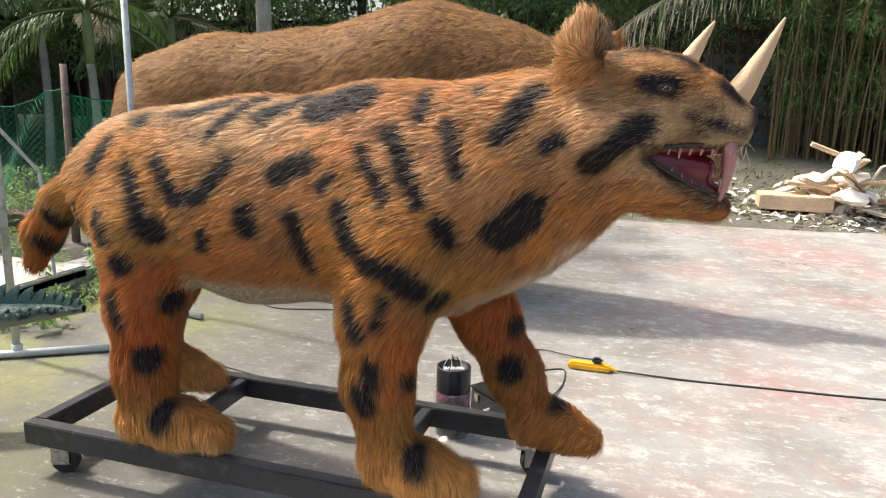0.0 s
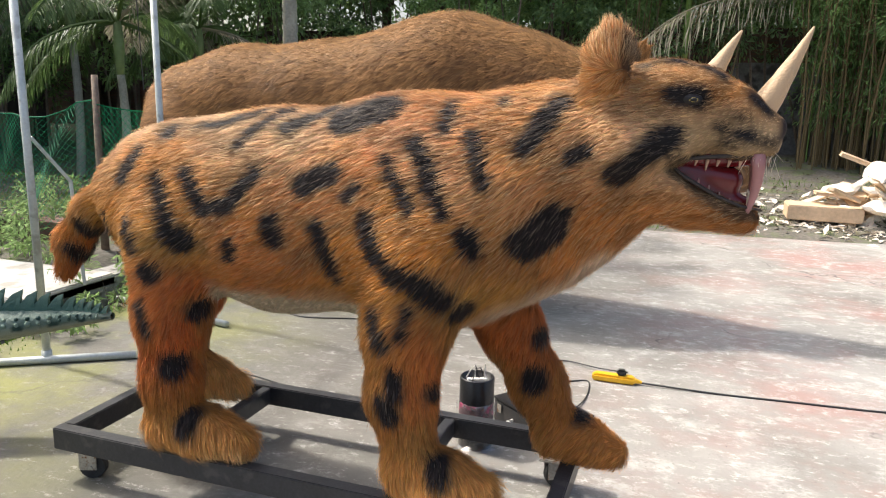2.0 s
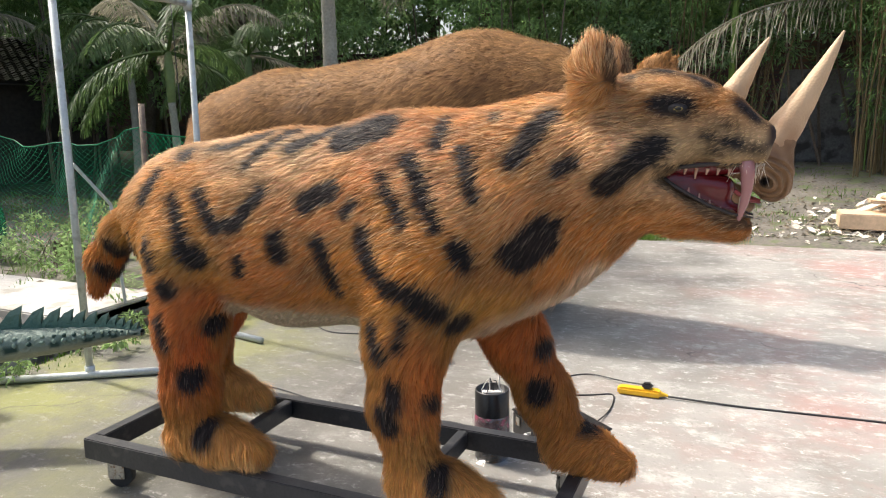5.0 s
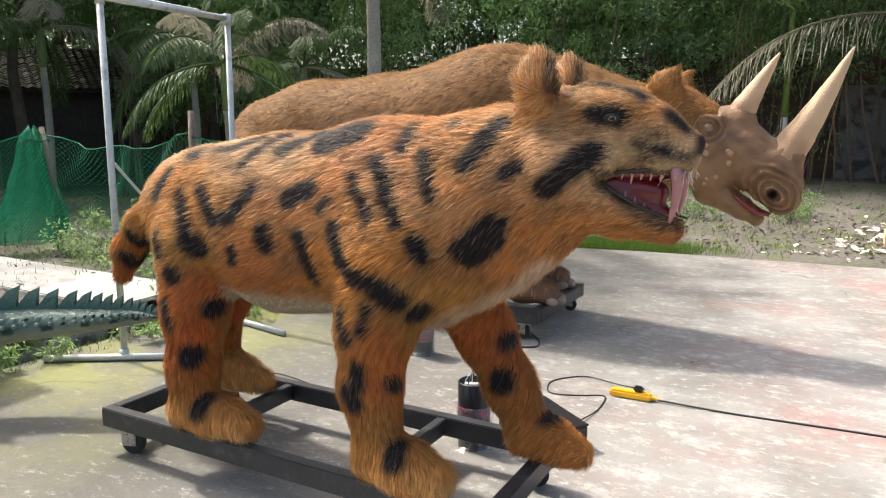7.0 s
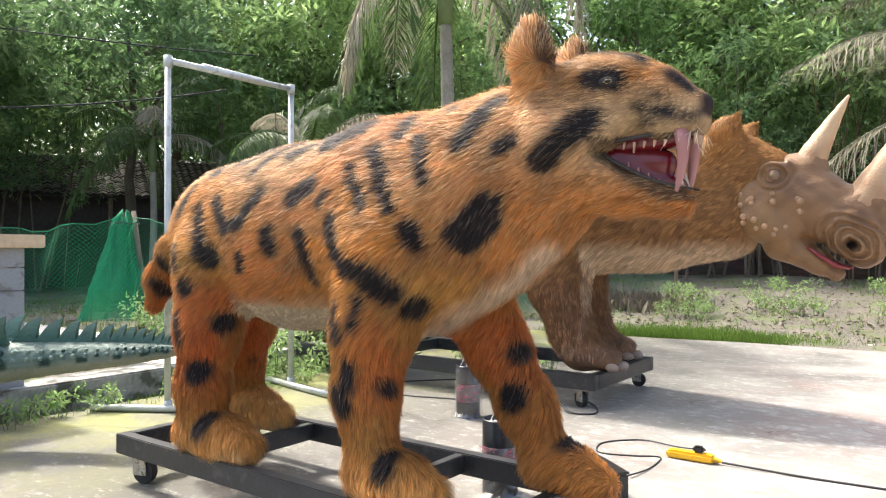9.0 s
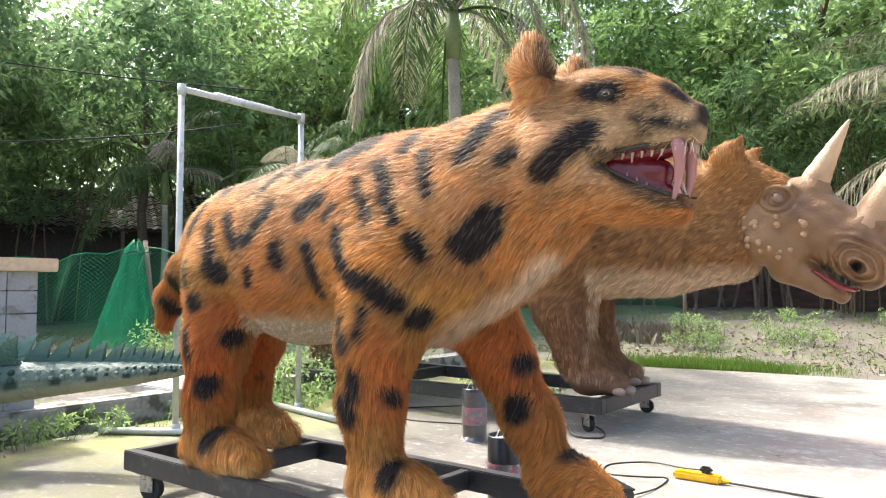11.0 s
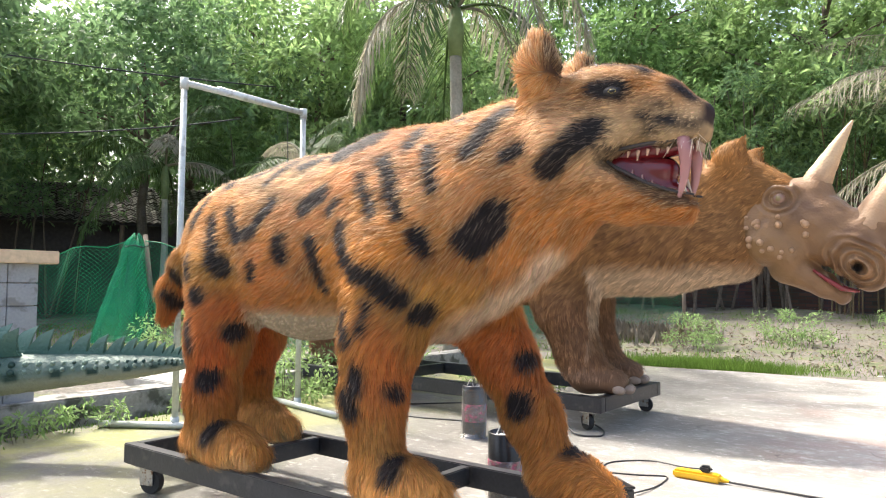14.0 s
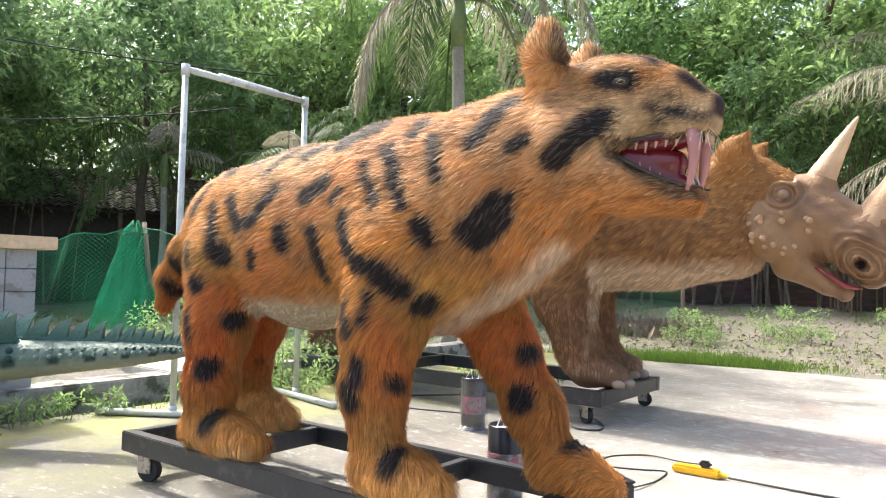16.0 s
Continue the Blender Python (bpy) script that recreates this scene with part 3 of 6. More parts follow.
slab()

# low kerb wall along the slab's side, with its pale top
kerb = thing("kerb_wall", (-4.25, 0, 0), "low grey cement kerb wall with a bleached top", "wall", kind="structure")
part("wall_face", box(-0.16, -9, -0.1, 0.10, 8.3, 0.17, 0.012), M["cement"], kerb)
part("path", box(-4.6, 3.15, 0.10, 0.10, 3.95, 0.188, 0.01), M["whitewash"], kerb, "bleached cement path over the lawn")

# wall behind the yard: brick with a plastered stretch
back = thing("wall_north", (0, 15.6, 0), "old dark brick wall behind the trees, partly plastered", "wall", kind="structure")
part("wall_core", box(-30, 0.0, 0.2, 14, 0.25, 2.9, 0.01), M["brickwork"], back)
part("plaster_panel", box(0.3, -0.05, 0.3, 3.2, 0.0, 2.25, 0.01), M["plaster"], back, "grey stained plaster")


# ---- yard things ----
def caster(parent, x, y, top, turn, red=False):
    """Swivel caster hanging from a frame: plate, fork and wheel."""
    c = part("caster", box(x - 0.05, y - 0.045, top - 0.010, x + 0.05, y + 0.045, top, 0.003), M["caster_metal"], parent, "galvanised swivel caster")
    r = (top - 0.012) / 2 * 0.92
    t = Matrix.Translation((x, y, 0)) @ Matrix.Rotation(radians(turn), 4, "Z")
    bm = bmesh.new()
    for s in (-1, 1):
        made = box(-0.028, s * 0.024 - 0.003, r * 0.75, 0.040, s * 0.024 + 0.003, top - 0.01, 0.002)
        tmp = bpy.data.meshes.new("tmp")
        made.to_mesh(tmp)
        made.free()
        bm.from_mesh(tmp)
        bpy.data.meshes.remove(tmp)
    tube([(0.018, -0.034, r), (0.018, 0.034, r)], 0.008, 8, bm)
    bmesh.ops.transform(bm, matrix=t, verts=bm.verts)
    part("fork", bm, M["caster_metal"], c)
    bm = lathe([(r * 0.55, -0.018), (r * 0.96, -0.018), (r, -0.012), (r, 0.012), (r * 0.96, 0.018), (r * 0.55, 0.018)], 20)
    bmesh.ops.transform(bm, matrix=t @ Matrix.Translation((0.018, 0, r)) @ Matrix.Rotation(radians(90), 4, "X"), verts=bm.verts)
    part("wheel", bm, M["red_wheel" if red else "rubber"], c, smooth=False)
    return c


def base_frame(name, x0, x1, y0, y1, top, tall, wide, crosses, label, turns, red=False):
    f = thing(name, ((x0 + x1) / 2, (y0 + y1) / 2, 0), label, "steel frame", "steel base frames")
    X0, X1, Y0, Y1 = x0 - (x0 + x1) / 2, x1 - (x0 + x1) / 2, y0 - (y0 + y1) / 2, y1 - (y0 + y1) / 2
    for y in (Y0, Y1 - wide):
        part("long_rail", box(X0, y, top - tall, X1, y + wide, top, 0.004), M["steel"], f)
    for x in (X0, X1 - wide):
        part("end_rail", box(x, Y0 + wide, top - tall + 0.002, x + wide, Y1 - wide, top - 0.002, 0.004), M["steel"], f)
    for x in crosses:
        x -= (x0 + x1) / 2
        part("cross_rail", box(x, Y0 + wide, top - tall + 0.01, x + wide * 0.8, Y1 - wide, top - 0.004, 0.004), M["steel"], f)
    for i, (x, y) in enumerate(((X0 + 0.11, Y0 + 0.06), (X0 + 0.11, Y1 - 0.06), (X1 - 0.11, Y0 + 0.06), (X1 - 0.11, Y1 - 0.06))):
        caster(f, x, y, top - tall, turns[i], red and i < 2)
    return f


base_frame("model_base_frame", -2.48, -0.52, 1.815, 2.535, 0.215, 0.088, 0.055, (-1.96, -1.09), "black painted steel base frame on casters under the striped cat model", (20, 75, 160, 30))
base_frame("model_base_frame", -4.55, -1.36, 4.40, 5.45, 0.225, 0.10, 0.07, (-3.4, -2.4), "dark grey steel base frame on casters under the rhino model", (35, 80, 150, 10), True)


# ---- the big cat model ----
CY = 2.12


def limb(points, blend=0.07, width=1.0):
    return [((*p[:3],), (*q[:3],), p[3], q[3], width, blend) for p, q in zip(points, points[1:])]


def cat_solid():
    s = []
    s += limb([(-2.13, 0, 1.10, 0.255), (-1.62, 0, 1.085, 0.340), (-1.10, 0, 1.13, 0.360), (-0.82, 0, 1.19, 0.300), (-0.60, 0, 1.31, 0.225), (-0.44, 0, 1.42, 0.165)], 0.10, 0.74)
    s += limb([(-0.90, 0, 0.96, 0.17), (-0.63, 0, 1.10, 0.118), (-0.41, 0, 1.225, 0.09)], 0.10, 0.75)
    s += limb([(-2.0, 0, 1.14, 0.23), (-1.9, 0, 1.14, 0.23)], 0.1, 0.88)
    for side, fx, hx in ((-1, 0, 0), (1, 1, -0.30)):
        s += limb([(-1.99 + hx * 0.3, side * 0.11, 0.98, 0.190), (-1.985 + hx * 0.6, side * 0.17, 0.70, 0.122), (-1.97 + hx, side * 0.215, 0.48, 0.094), (-1.955 + hx, side * 0.225, 0.32, 0.090)], 0.07)
        s += limb([(-1.97 + hx, side * 0.225, 0.298, 0.078), (-1.82 + hx * 1.1, side * 0.225, 0.288, 0.070), (-1.68 + hx * 1.1, side * 0.225, 0.270, 0.052)], 0.06, 1.2)
        if fx:
            s += limb([(-0.92, 0.14, 0.98, 0.17), (-0.785, 0.20, 0.68, 0.100), (-0.685, 0.23, 0.48, 0.088), (-0.605, 0.235, 0.32, 0.076)], 0.07)
            s += limb([(-0.60, 0.235, 0.298, 0.072), (-0.49, 0.235, 0.288, 0.066), (-0.395, 0.235, 0.268, 0.052)], 0.06, 1.2)
        else:
            s += limb([(-1.00, -0.15, 1.02, 0.19), (-1.045, -0.19, 0.76, 0.128), (-1.05, -0.225, 0.56, 0.100), (-1.005, -0.235, 0.34, 0.084)], 0.07)
            s += limb([(-1.00, -0.24, 0.298, 0.078), (-0.88, -0.245, 0.292, 0.074), (-0.76, -0.25, 0.272, 0.056)], 0.06, 1.2)
    s += limb([(-2.34, 0, 1.15, 0.07), (-2.49, 0, 1.03, 0.058), (-2.60, 0, 0.90, 0.055), (-2.655, 0, 0.78, 0.040)], 0.08)
    # head: skull, nose bridge, cheeks, brow, whisker pads, ears, jaw
    s += limb([(-0.41, 0, 1.505, 0.135), (-0.28, 0, 1.520, 0.110), (-0.17, 0, 1.490, 0.085)], 0.06, 0.98)
    s += limb([(-0.30, 0, 1.570, 0.075), (-0.19, 0, 1.558, 0.060), (-0.10, 0, 1.522, 0.048), (-0.002, 0, 1.468, 0.036)], 0.05, 1.1)
    s += limb([(-0.18, 0, 1.455, 0.072), (-0.045, 0, 1.432, 0.048)], 0.05, 1.05)
    for side in (-1, 1):
        s += limb([(-0.40, side * 0.085, 1.40, 0.100), (-0.27, side * 0.070, 1.41, 0.055)], 0.06)
        s += limb([(-0.37, side * 0.060, 1.325, 0.052), (-0.27, side * 0.060, 1.285, 0.040), (-0.15, side * 0.050, 1.235, 0.028), (-0.07, side * 0.040, 1.215, 0.022)], 0.03)
        s += limb([(-0.30, side * 0.085, 1.575, 0.032), (-0.19, side * 0.070, 1.572, 0.022)], 0.035)
        s += limb([(-0.09, side * 0.040, 1.420, 0.046), (-0.015, side * 0.030, 1.418, 0.036)], 0.025)
        s += limb([(-0.475, side * 0.095, 1.56, 0.050), (-0.465, side * 0.130, 1.64, 0.052), (-0.450, side * 0.145, 1.70, 0.036)], 0.04)
    s += limb([(-0.40, 0, 1.265, 0.085), (-0.22, 0, 1.222, 0.058), (-0.055, 0, 1.198, 0.044)], 0.030, 1.2)
    return s


CAT = cat_solid()


def cat_field(p):
    return solid(CAT, np.asarray(p, np.float32))


def cat_flow(p, nrm):
    x, y, z = p.T
    d = np.tile([-0.85, 0.0, -0.42], (len(p), 1))
    leg = ramp01(z, 0.85, 0.6)
    d = d * (1 - leg)[:, None] + np.array([0.05, 0, -1.0]) * leg[:, None]
    foot = ramp01(z, 0.36, 0.28)
    d = d * (1 - foot)[:, None] + (np.array([0.45, 0, -0.7]) + 0.5 * nrm * np.array([1, 1, 0])) * foot[:, None]
    chest = ramp01(x, -0.85, -0.6) * ramp01(z, 1.3, 1.1)
    d = d * (1 - chest)[:, None] + np.array([-0.55, 0, -0.8]) * chest[:, None]
    head = ramp01(x, -0.45, -0.3)
    d = d * (1 - head)[:, None] + np.array([-1.0, 0, -0.25]) * head[:, None]
    ear = ramp01(z, 1.60, 1.64) * ramp01(np.abs(y), 0.06, 0.09) * (x < -0.37)
    d = d * (1 - ear)[:, None] + np.array([-0.2, 0, 1.0]) * ear[:, None]
    tail = ramp01(x, -2.40, -2.48)
    d = d * (1 - tail)[:, None] + np.array([-0.45, 0, -0.9]) * tail[:, None]
    d[:, 1] += 0.25 * wave(p, 9.0)
    d[:, 0] += 0.20 * wave(p, 12.0, 3.0)
    d[:, 2] += 0.20 * wave(p, 11.0, 5.0)
    return d


def cat_size(p):
    x, y, z = p.T
    length = np.full(len(p), 0.055)
    length = np.where(z < 0.75, 0.048, length)
    length = np.where((z < 0.36), 0.064, length)
    length = np.where(x > -0.5, 0.042, length)
    length = np.where(x > -0.30, np.where(z < 1.27, 0.036, 0.024), length)
    length = np.where((x > -0.06) & (z > 1.27), 0.013, length)
    length = np.where((z > 1.6) & (np.abs(y) > 0.07) & (x < -0.37), 0.055, length)
    length = np.where((z < 0.84) & (z > 0.6) & (x > -1.80) & (x < -1.20) & (np.abs(y) < 0.26), 0.016, length)
    return length, np.where(x > -0.3, 0.0017, 0.0023)


# dark marks, alike on both flanks: (half width, stroke over the coat)
BACK_MARKS = [
    (0.054, [(-1.26, -0.17, 1.44), (-1.12, -0.14, 1.48)]),
    (0.027, [(-1.47, -0.16, 1.40), (-1.33, -0.09, 1.47)]),
    (0.021, [(-1.63, -0.22, 1.34), (-1.58, -0.17, 1.40), (-1.50, -0.08, 1.46)]),
    (0.018, [(-1.85, -0.12, 1.39), (-1.59, -0.10, 1.45)]),
    (0.033, [(-1.97, -0.14, 1.37)]),
    (0.031, [(-2.08, -0.18, 1.29), (-2.13, -0.20, 1.21)]),
    (0.039, [(-1.36, -0.26, 1.24), (-1.25, -0.27, 1.28)]),
    (0.024, [(-1.19, -0.29, 1.21), (-1.16, -0.29, 1.24)]),
    (0.020, [(-0.91, -0.10, 1.50), (-0.90, -0.20, 1.41)]),
    (0.025, [(-0.82, -0.20, 1.40), (-0.77, -0.25, 1.28)]),
    (0.030, [(-0.57, -0.13, 1.51), (-0.66, -0.21, 1.38)]),
    (0.016, [(-0.74, -0.13, 1.50)]),
    (0.024, [(-0.53, -0.19, 1.36), (-0.49, -0.18, 1.39)]),
]
FLANK_MARKS = [
    (0.028, [(-1.83, -0.24, 1.24), (-1.74, -0.27, 1.14), (-1.64, -0.28, 1.15), (-1.54, -0.25, 1.26)]),
    (0.029, [(-1.96, -0.23, 1.22), (-1.88, -0.29, 1.08)]),
    (0.044, [(-1.87, -0.30, 1.04), (-1.83, -0.29, 1.02)]),
    (0.025, [(-2.06, -0.28, 1.07), (-2.02, -0.32, 0.98)]),
    (0.020, [(-2.27, -0.17, 1.06), (-2.28, -0.15, 0.98)]),
    (0.041, [(-1.95, -0.33, 0.90)]),
    (0.027, [(-1.63, -0.28, 1.02), (-1.63, -0.28, 0.98)]),
    (0.038, [(-1.47, -0.28, 1.11), (-1.46, -0.28, 1.06)]),
]
SHOULDER_MARKS = [
    (0.029, [(-1.30, -0.29, 1.11), (-1.25, -0.28, 0.95)]),
    (0.034, [(-1.12, -0.30, 1.15), (-1.09, -0.30, 1.06), (-1.02, -0.31, 1.00), (-0.93, -0.31, 0.98)]),
    (0.042, [(-0.93, -0.37, 0.97), (-0.88, -0.35, 0.92)]),
    (0.018, [(-1.07, -0.26, 1.33), (-0.98, -0.32, 1.18)]),
    (0.027, [(-0.99, -0.23, 1.38), (-0.93, -0.27, 1.28), (-0.88, -0.30, 1.18)]),
    (0.054, [(-0.57, -0.22, 1.19), (-0.65, -0.23, 1.10)]),
    (0.037, [(-0.81, -0.28, 1.11), (-0.80, -0.28, 1.08)]),
]
LEG_MARKS = [
    (0.038, [(-1.84, -0.32, 0.76)]),
    (0.046, [(-1.90, -0.33, 0.57)]),
    (0.044, [(-1.85, -0.30, 0.36)]),
    (0.021, [(-2.00, -0.34, 0.78), (-1.98, -0.35, 0.70)]),
    (0.026, [(-1.09, -0.36, 0.86), (-1.06, -0.39, 0.77)]),
    (0.020, [(-0.99, -0.39, 0.81), (-0.97, -0.38, 0.89)]),
    (0.036, [(-0.85, -0.31, 0.86), (-0.83, -0.29, 0.88)]),
    (0.032, [(-1.06, -0.38, 0.60), (-1.04, -0.38, 0.55)]),
    (0.026, [(-0.92, -0.32, 0.62), (-0.925, -0.31, 0.60)]),
    (0.024, [(-1.03, -0.32, 0.68), (-1.03, -0.32, 0.61)]),
    (0.030, [(-0.90, -0.32, 0.385), (-0.88, -0.32, 0.36)]),
    (0.037, [(-2.47, -0.09, 1.00), (-2.45, -0.08, 0.96)]),
    (0.035, [(-2.54, -0.09, 0.90), (-2.53, -0.09, 0.86)]),
]
FAR_LEG_MARKS = [
    (0.036, [(-0.67, 0.16, 0.70)]),
    (0.040, [(-0.68, 0.13, 0.56), (-0.67, 0.13, 0.53)]),
    (0.028, [(-0.53, 0.24, 0.37), (-0.50, 0.24, 0.36)]),
    (0.030, [(-2.10, 0.14, 0.52)]),
]
HEAD_MARKS = [
    (0.036, [(-0.40, -0.17, 1.33), (-0.27, -0.14, 1.44)]),
    (0.030, [(-0.275, -0.12, 1.555), (-0.20, -0.11, 1.540)]),
    (0.011, [(-0.15, -0.11, 1.47), (-0.135, -0.10, 1.465)]),
    (0.015, [(-0.13, -0.09, 1.42), (-0.115, -0.09, 1.425)]),
    (0.015, [(-0.085, -0.09, 1.455), (-0.055, -0.09, 1.445)]),
    (0.014, [(-0.02, -0.08, 1.43), (0.005, -0.07, 1.43)]),
    (0.010, [(-0.10, -0.08, 1.50), (-0.075, -0.07, 1.495)]),
    (0.016, [(-0.31, -0.05, 1.66), (-0.22, -0.04, 1.645), (-0.14, -0.03, 1.61)]),
    (0.014, [(-0.36, -0.09, 1.645), (-0.34, -0.09, 1.64)]),
    (0.018, [(-0.06, -0.03, 1.555), (-0.01, -0.03, 1.515)]),
]


def on_coat(marks):
    """Moves the strokes sideways until they lie on the near flank."""
    ys = np.linspace(-0.55, -0.02, 160)
    done = []
    for w, st in marks:
        new_stroke = []
        for x, y, z in st:
            d = cat_field(np.stack([np.full(160, x), ys, np.full(160, z)], 1))
            hit = np.nonzero(d < 0.01)[0]
            new_stroke.append((x, float(ys[hit[0]]) if len(hit) and abs(ys[hit[0]] - y) < 0.12 else y, z))
        done.append((w, new_stroke))
    return done


BACK_MARKS, FLANK_MARKS, SHOULDER_MARKS, LEG_MARKS, HEAD_MARKS = (on_coat(m) for m in (BACK_MARKS, FLANK_MARKS, SHOULDER_MARKS, LEG_MARKS, HEAD_MARKS))


def cat_dye_and_light(p, nrm):
    """Fur colour by place: sandy pink back, golden orange flanks, rusty thighs, golden feet, cream belly and chest,
    dark marks; highlight on the back, lifted feet and lit and dark lock streaks are coloured in.
    """
    x, y, z = p.T
    n = len(p)
    grain = wave(p, 16.0) * 0.5 + wave(p, 38.0, 4.0) * 0.5
    col = np.tile([0.70, 0.250, 0.026], (n, 1))
    # pale sandy back, with its sunlit highlight put into the fur colour
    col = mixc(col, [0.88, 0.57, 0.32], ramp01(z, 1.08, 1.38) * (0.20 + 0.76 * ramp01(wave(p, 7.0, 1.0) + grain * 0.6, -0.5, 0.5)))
    col = mixc(col, [0.74, 0.220, 0.060], ramp01(wave(p, 4.2, 8.0) + 0.5 * grain, 0.0, 0.6) * 0.65)
    # brown mottling, also standing for strands in shade
    col = mixc(col, [0.25, 0.105, 0.030], ramp01(wave(p, 8.5, 12.0) + 0.6 * grain, 0.0, 0.7) * 0.62)
    col = mixc(col, [0.60, 0.345, 0.065], ramp01(z, 1.15, 0.95) * ramp01(wave(p, 5.0, 2.5), -0.2, 0.5) * 0.7)
    leg = ramp01(z, 0.95, 0.72)
    col = mixc(col, [0.62, 0.235, 0.045], leg * 0.7)
    rust = ramp01(x, -1.5, -1.8) * ramp01(z, 1.0, 0.85) * ramp01(z, 0.42, 0.6)
    rust = np.maximum(rust, ramp01(x, -1.08, -0.9) * ramp01(z, 0.92, 0.8) * ramp01(z, 0.5, 0.62) * 0.75)
    col = mixc(col, [0.72, 0.140, 0.018], rust * 0.95 * ramp01(wave(p, 5.5, 6.0) + 0.45, -0.3, 0.4))
    col = mixc(col, [0.62, 0.345, 0.085], leg * ramp01(wave(p, 6.0, 9.0) + 0.3 * grain, 0.1, 0.5) * 0.55)
    foot = ramp01(z, 0.42, 0.30)
    col = mixc(col, [0.82, 0.40, 0.105], foot * (0.60 + 0.4 * ramp01(grain + wave(p, 9.0, 3.0), -0.6, 0.5)))
    col = mixc(col, [0.88, 0.68, 0.38], ramp01(z, 0.30, 0.24) * ramp01(grain, -0.3, 0.3) * 0.8)
    belly = ramp01(-nrm[:, 2], 0.45, 0.8) * (z > 0.6) * (z < 1.0) * (x > -1.9) * (x < -0.95)
    belly = np.maximum(belly, ramp01(z + 0.015 * wave(p, 14.0), 0.87, 0.82) * (z > 0.64) * ramp01(x, -1.82, -1.74) * (x < -1.16) * (np.abs(y) < 0.30))
    col = mixc(col, [0.84, 0.72, 0.52], belly * 0.98)
    chest = ramp01(stroke_gap(p, [(-0.46, -0.04, 1.06), (-0.64, -0.05, 0.92), (-0.88, -0.04, 0.80)]) + 0.014 * grain, 0.085, 0.035)
    col = mixc(col, [0.86, 0.70, 0.52], chest * 0.85)
    jaw = (x > -0.62) * ramp01(z, 1.30, 1.22) * (1 - chest)
    col = mixc(col, [0.66, 0.235, 0.040], jaw * 0.8)
    face = ramp01(x, -0.36, -0.26) * ramp01(z, 1.55, 1.45) * (z > 1.33)
    col = mixc(col, [0.66, 0.47, 0.25], face * 0.85)
    brow = ramp01(x, -0.42, -0.34) * ramp01(z, 1.56, 1.60) * (np.abs(y) < 0.13)
    col = mixc(col, [0.72, 0.36, 0.13], brow * 0.8)
    nose = ramp01(x, 0.004, 0.022) * (z > 1.425) * (z < 1.495)
    col = mixc(col, [0.060, 0.036, 0.030], nose)
    lip = (x > -0.28) * ((np.abs(z - 1.375) < 0.012) | ((z < 1.36) & (z > 1.2) & (np.abs(z - (1.335 - 0.62 * (x + 0.25))) < 0.026)))
    col = mixc(col, [0.10, 0.075, 0.05], lip * 0.8)
    ear = ramp01(z, 1.58, 1.62) * (np.abs(y) > 0.06) * (x < -0.37)
    col = mixc(col, [0.70, 0.33, 0.12], ear * 0.85)
    ear_in = (z > 1.61) * (np.abs(y) > 0.07) * (x < -0.36) * ramp01(nrm[:, 0] + 0.25 * np.abs(nrm[:, 1]), 0.72, 0.92) * (z < 1.71)
    col = mixc(col, [0.05, 0.028, 0.02], ear_in * 0.9)
    mark = np.zeros(n)
    wob = 0.007 * wave(p, 24.0, 2.0) + 0.004 * wave(p, 60.0, 7.0)
    soft = 0.012
    near = np.stack([x, -np.abs(y), z], 1)
    for marks, q in ((BACK_MARKS, near), (FLANK_MARKS, near), (SHOULDER_MARKS, near), (LEG_MARKS, near), (FAR_LEG_MARKS, p), (HEAD_MARKS, near)):
        for w, st in marks:
            live = np.nonzero(np.linalg.norm(q - np.mean(st, 0), axis=1) < 0.35)[0]
            if len(live):
                flat = np.array([1, 0.6, 1])
                g = stroke_gap(q[live] * flat, [np.array(k) * flat for k in st]) + wob[live]
                wide = w + (0.004 if marks is HEAD_MARKS else 0.006)
                mark[live] = np.maximum(mark[live], ramp01(g, wide + soft, wide - soft))
    # light put into the colour: back and feet lifted, locks streaked bright and dark
    lit_streak = wave(p * np.array([0.35, 1.0, 0.75]), 42.0, 3.3) + 0.6 * wave(p * np.array([0.4, 1.0, 0.8]), 95.0, 1.1)
    tone = (0.62 * (1 + 0.12 * ramp01(z, 0.9, 1.45) + 0.40 * ramp01(z, 0.42, 0.28)) * (1 + 0.30 * lit_streak * ramp01(z, 0.75, 0.95)))[:, None]
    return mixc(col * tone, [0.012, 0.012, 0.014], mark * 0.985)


def cone_bm(base, tip, r0, r1=0.002, sides=9, bend=(0, 0, 0), flat=1.0):
    base, tip, bend = Vector(base), Vector(tip), Vector(bend)
    pts = [base.lerp(tip, t) + bend * (4 * t * (1 - t)) for t in (0, 0.2, 0.4, 0.6, 0.8, 0.93, 1.0)]
    return tube(pts, [r0 * (1 - t) + r1 * t if t < 0.9 else r0 * (1 - t) * 0.8 + r1 for t in (0, 0.2, 0.4, 0.6, 0.8, 0.93, 1.0)], sides)


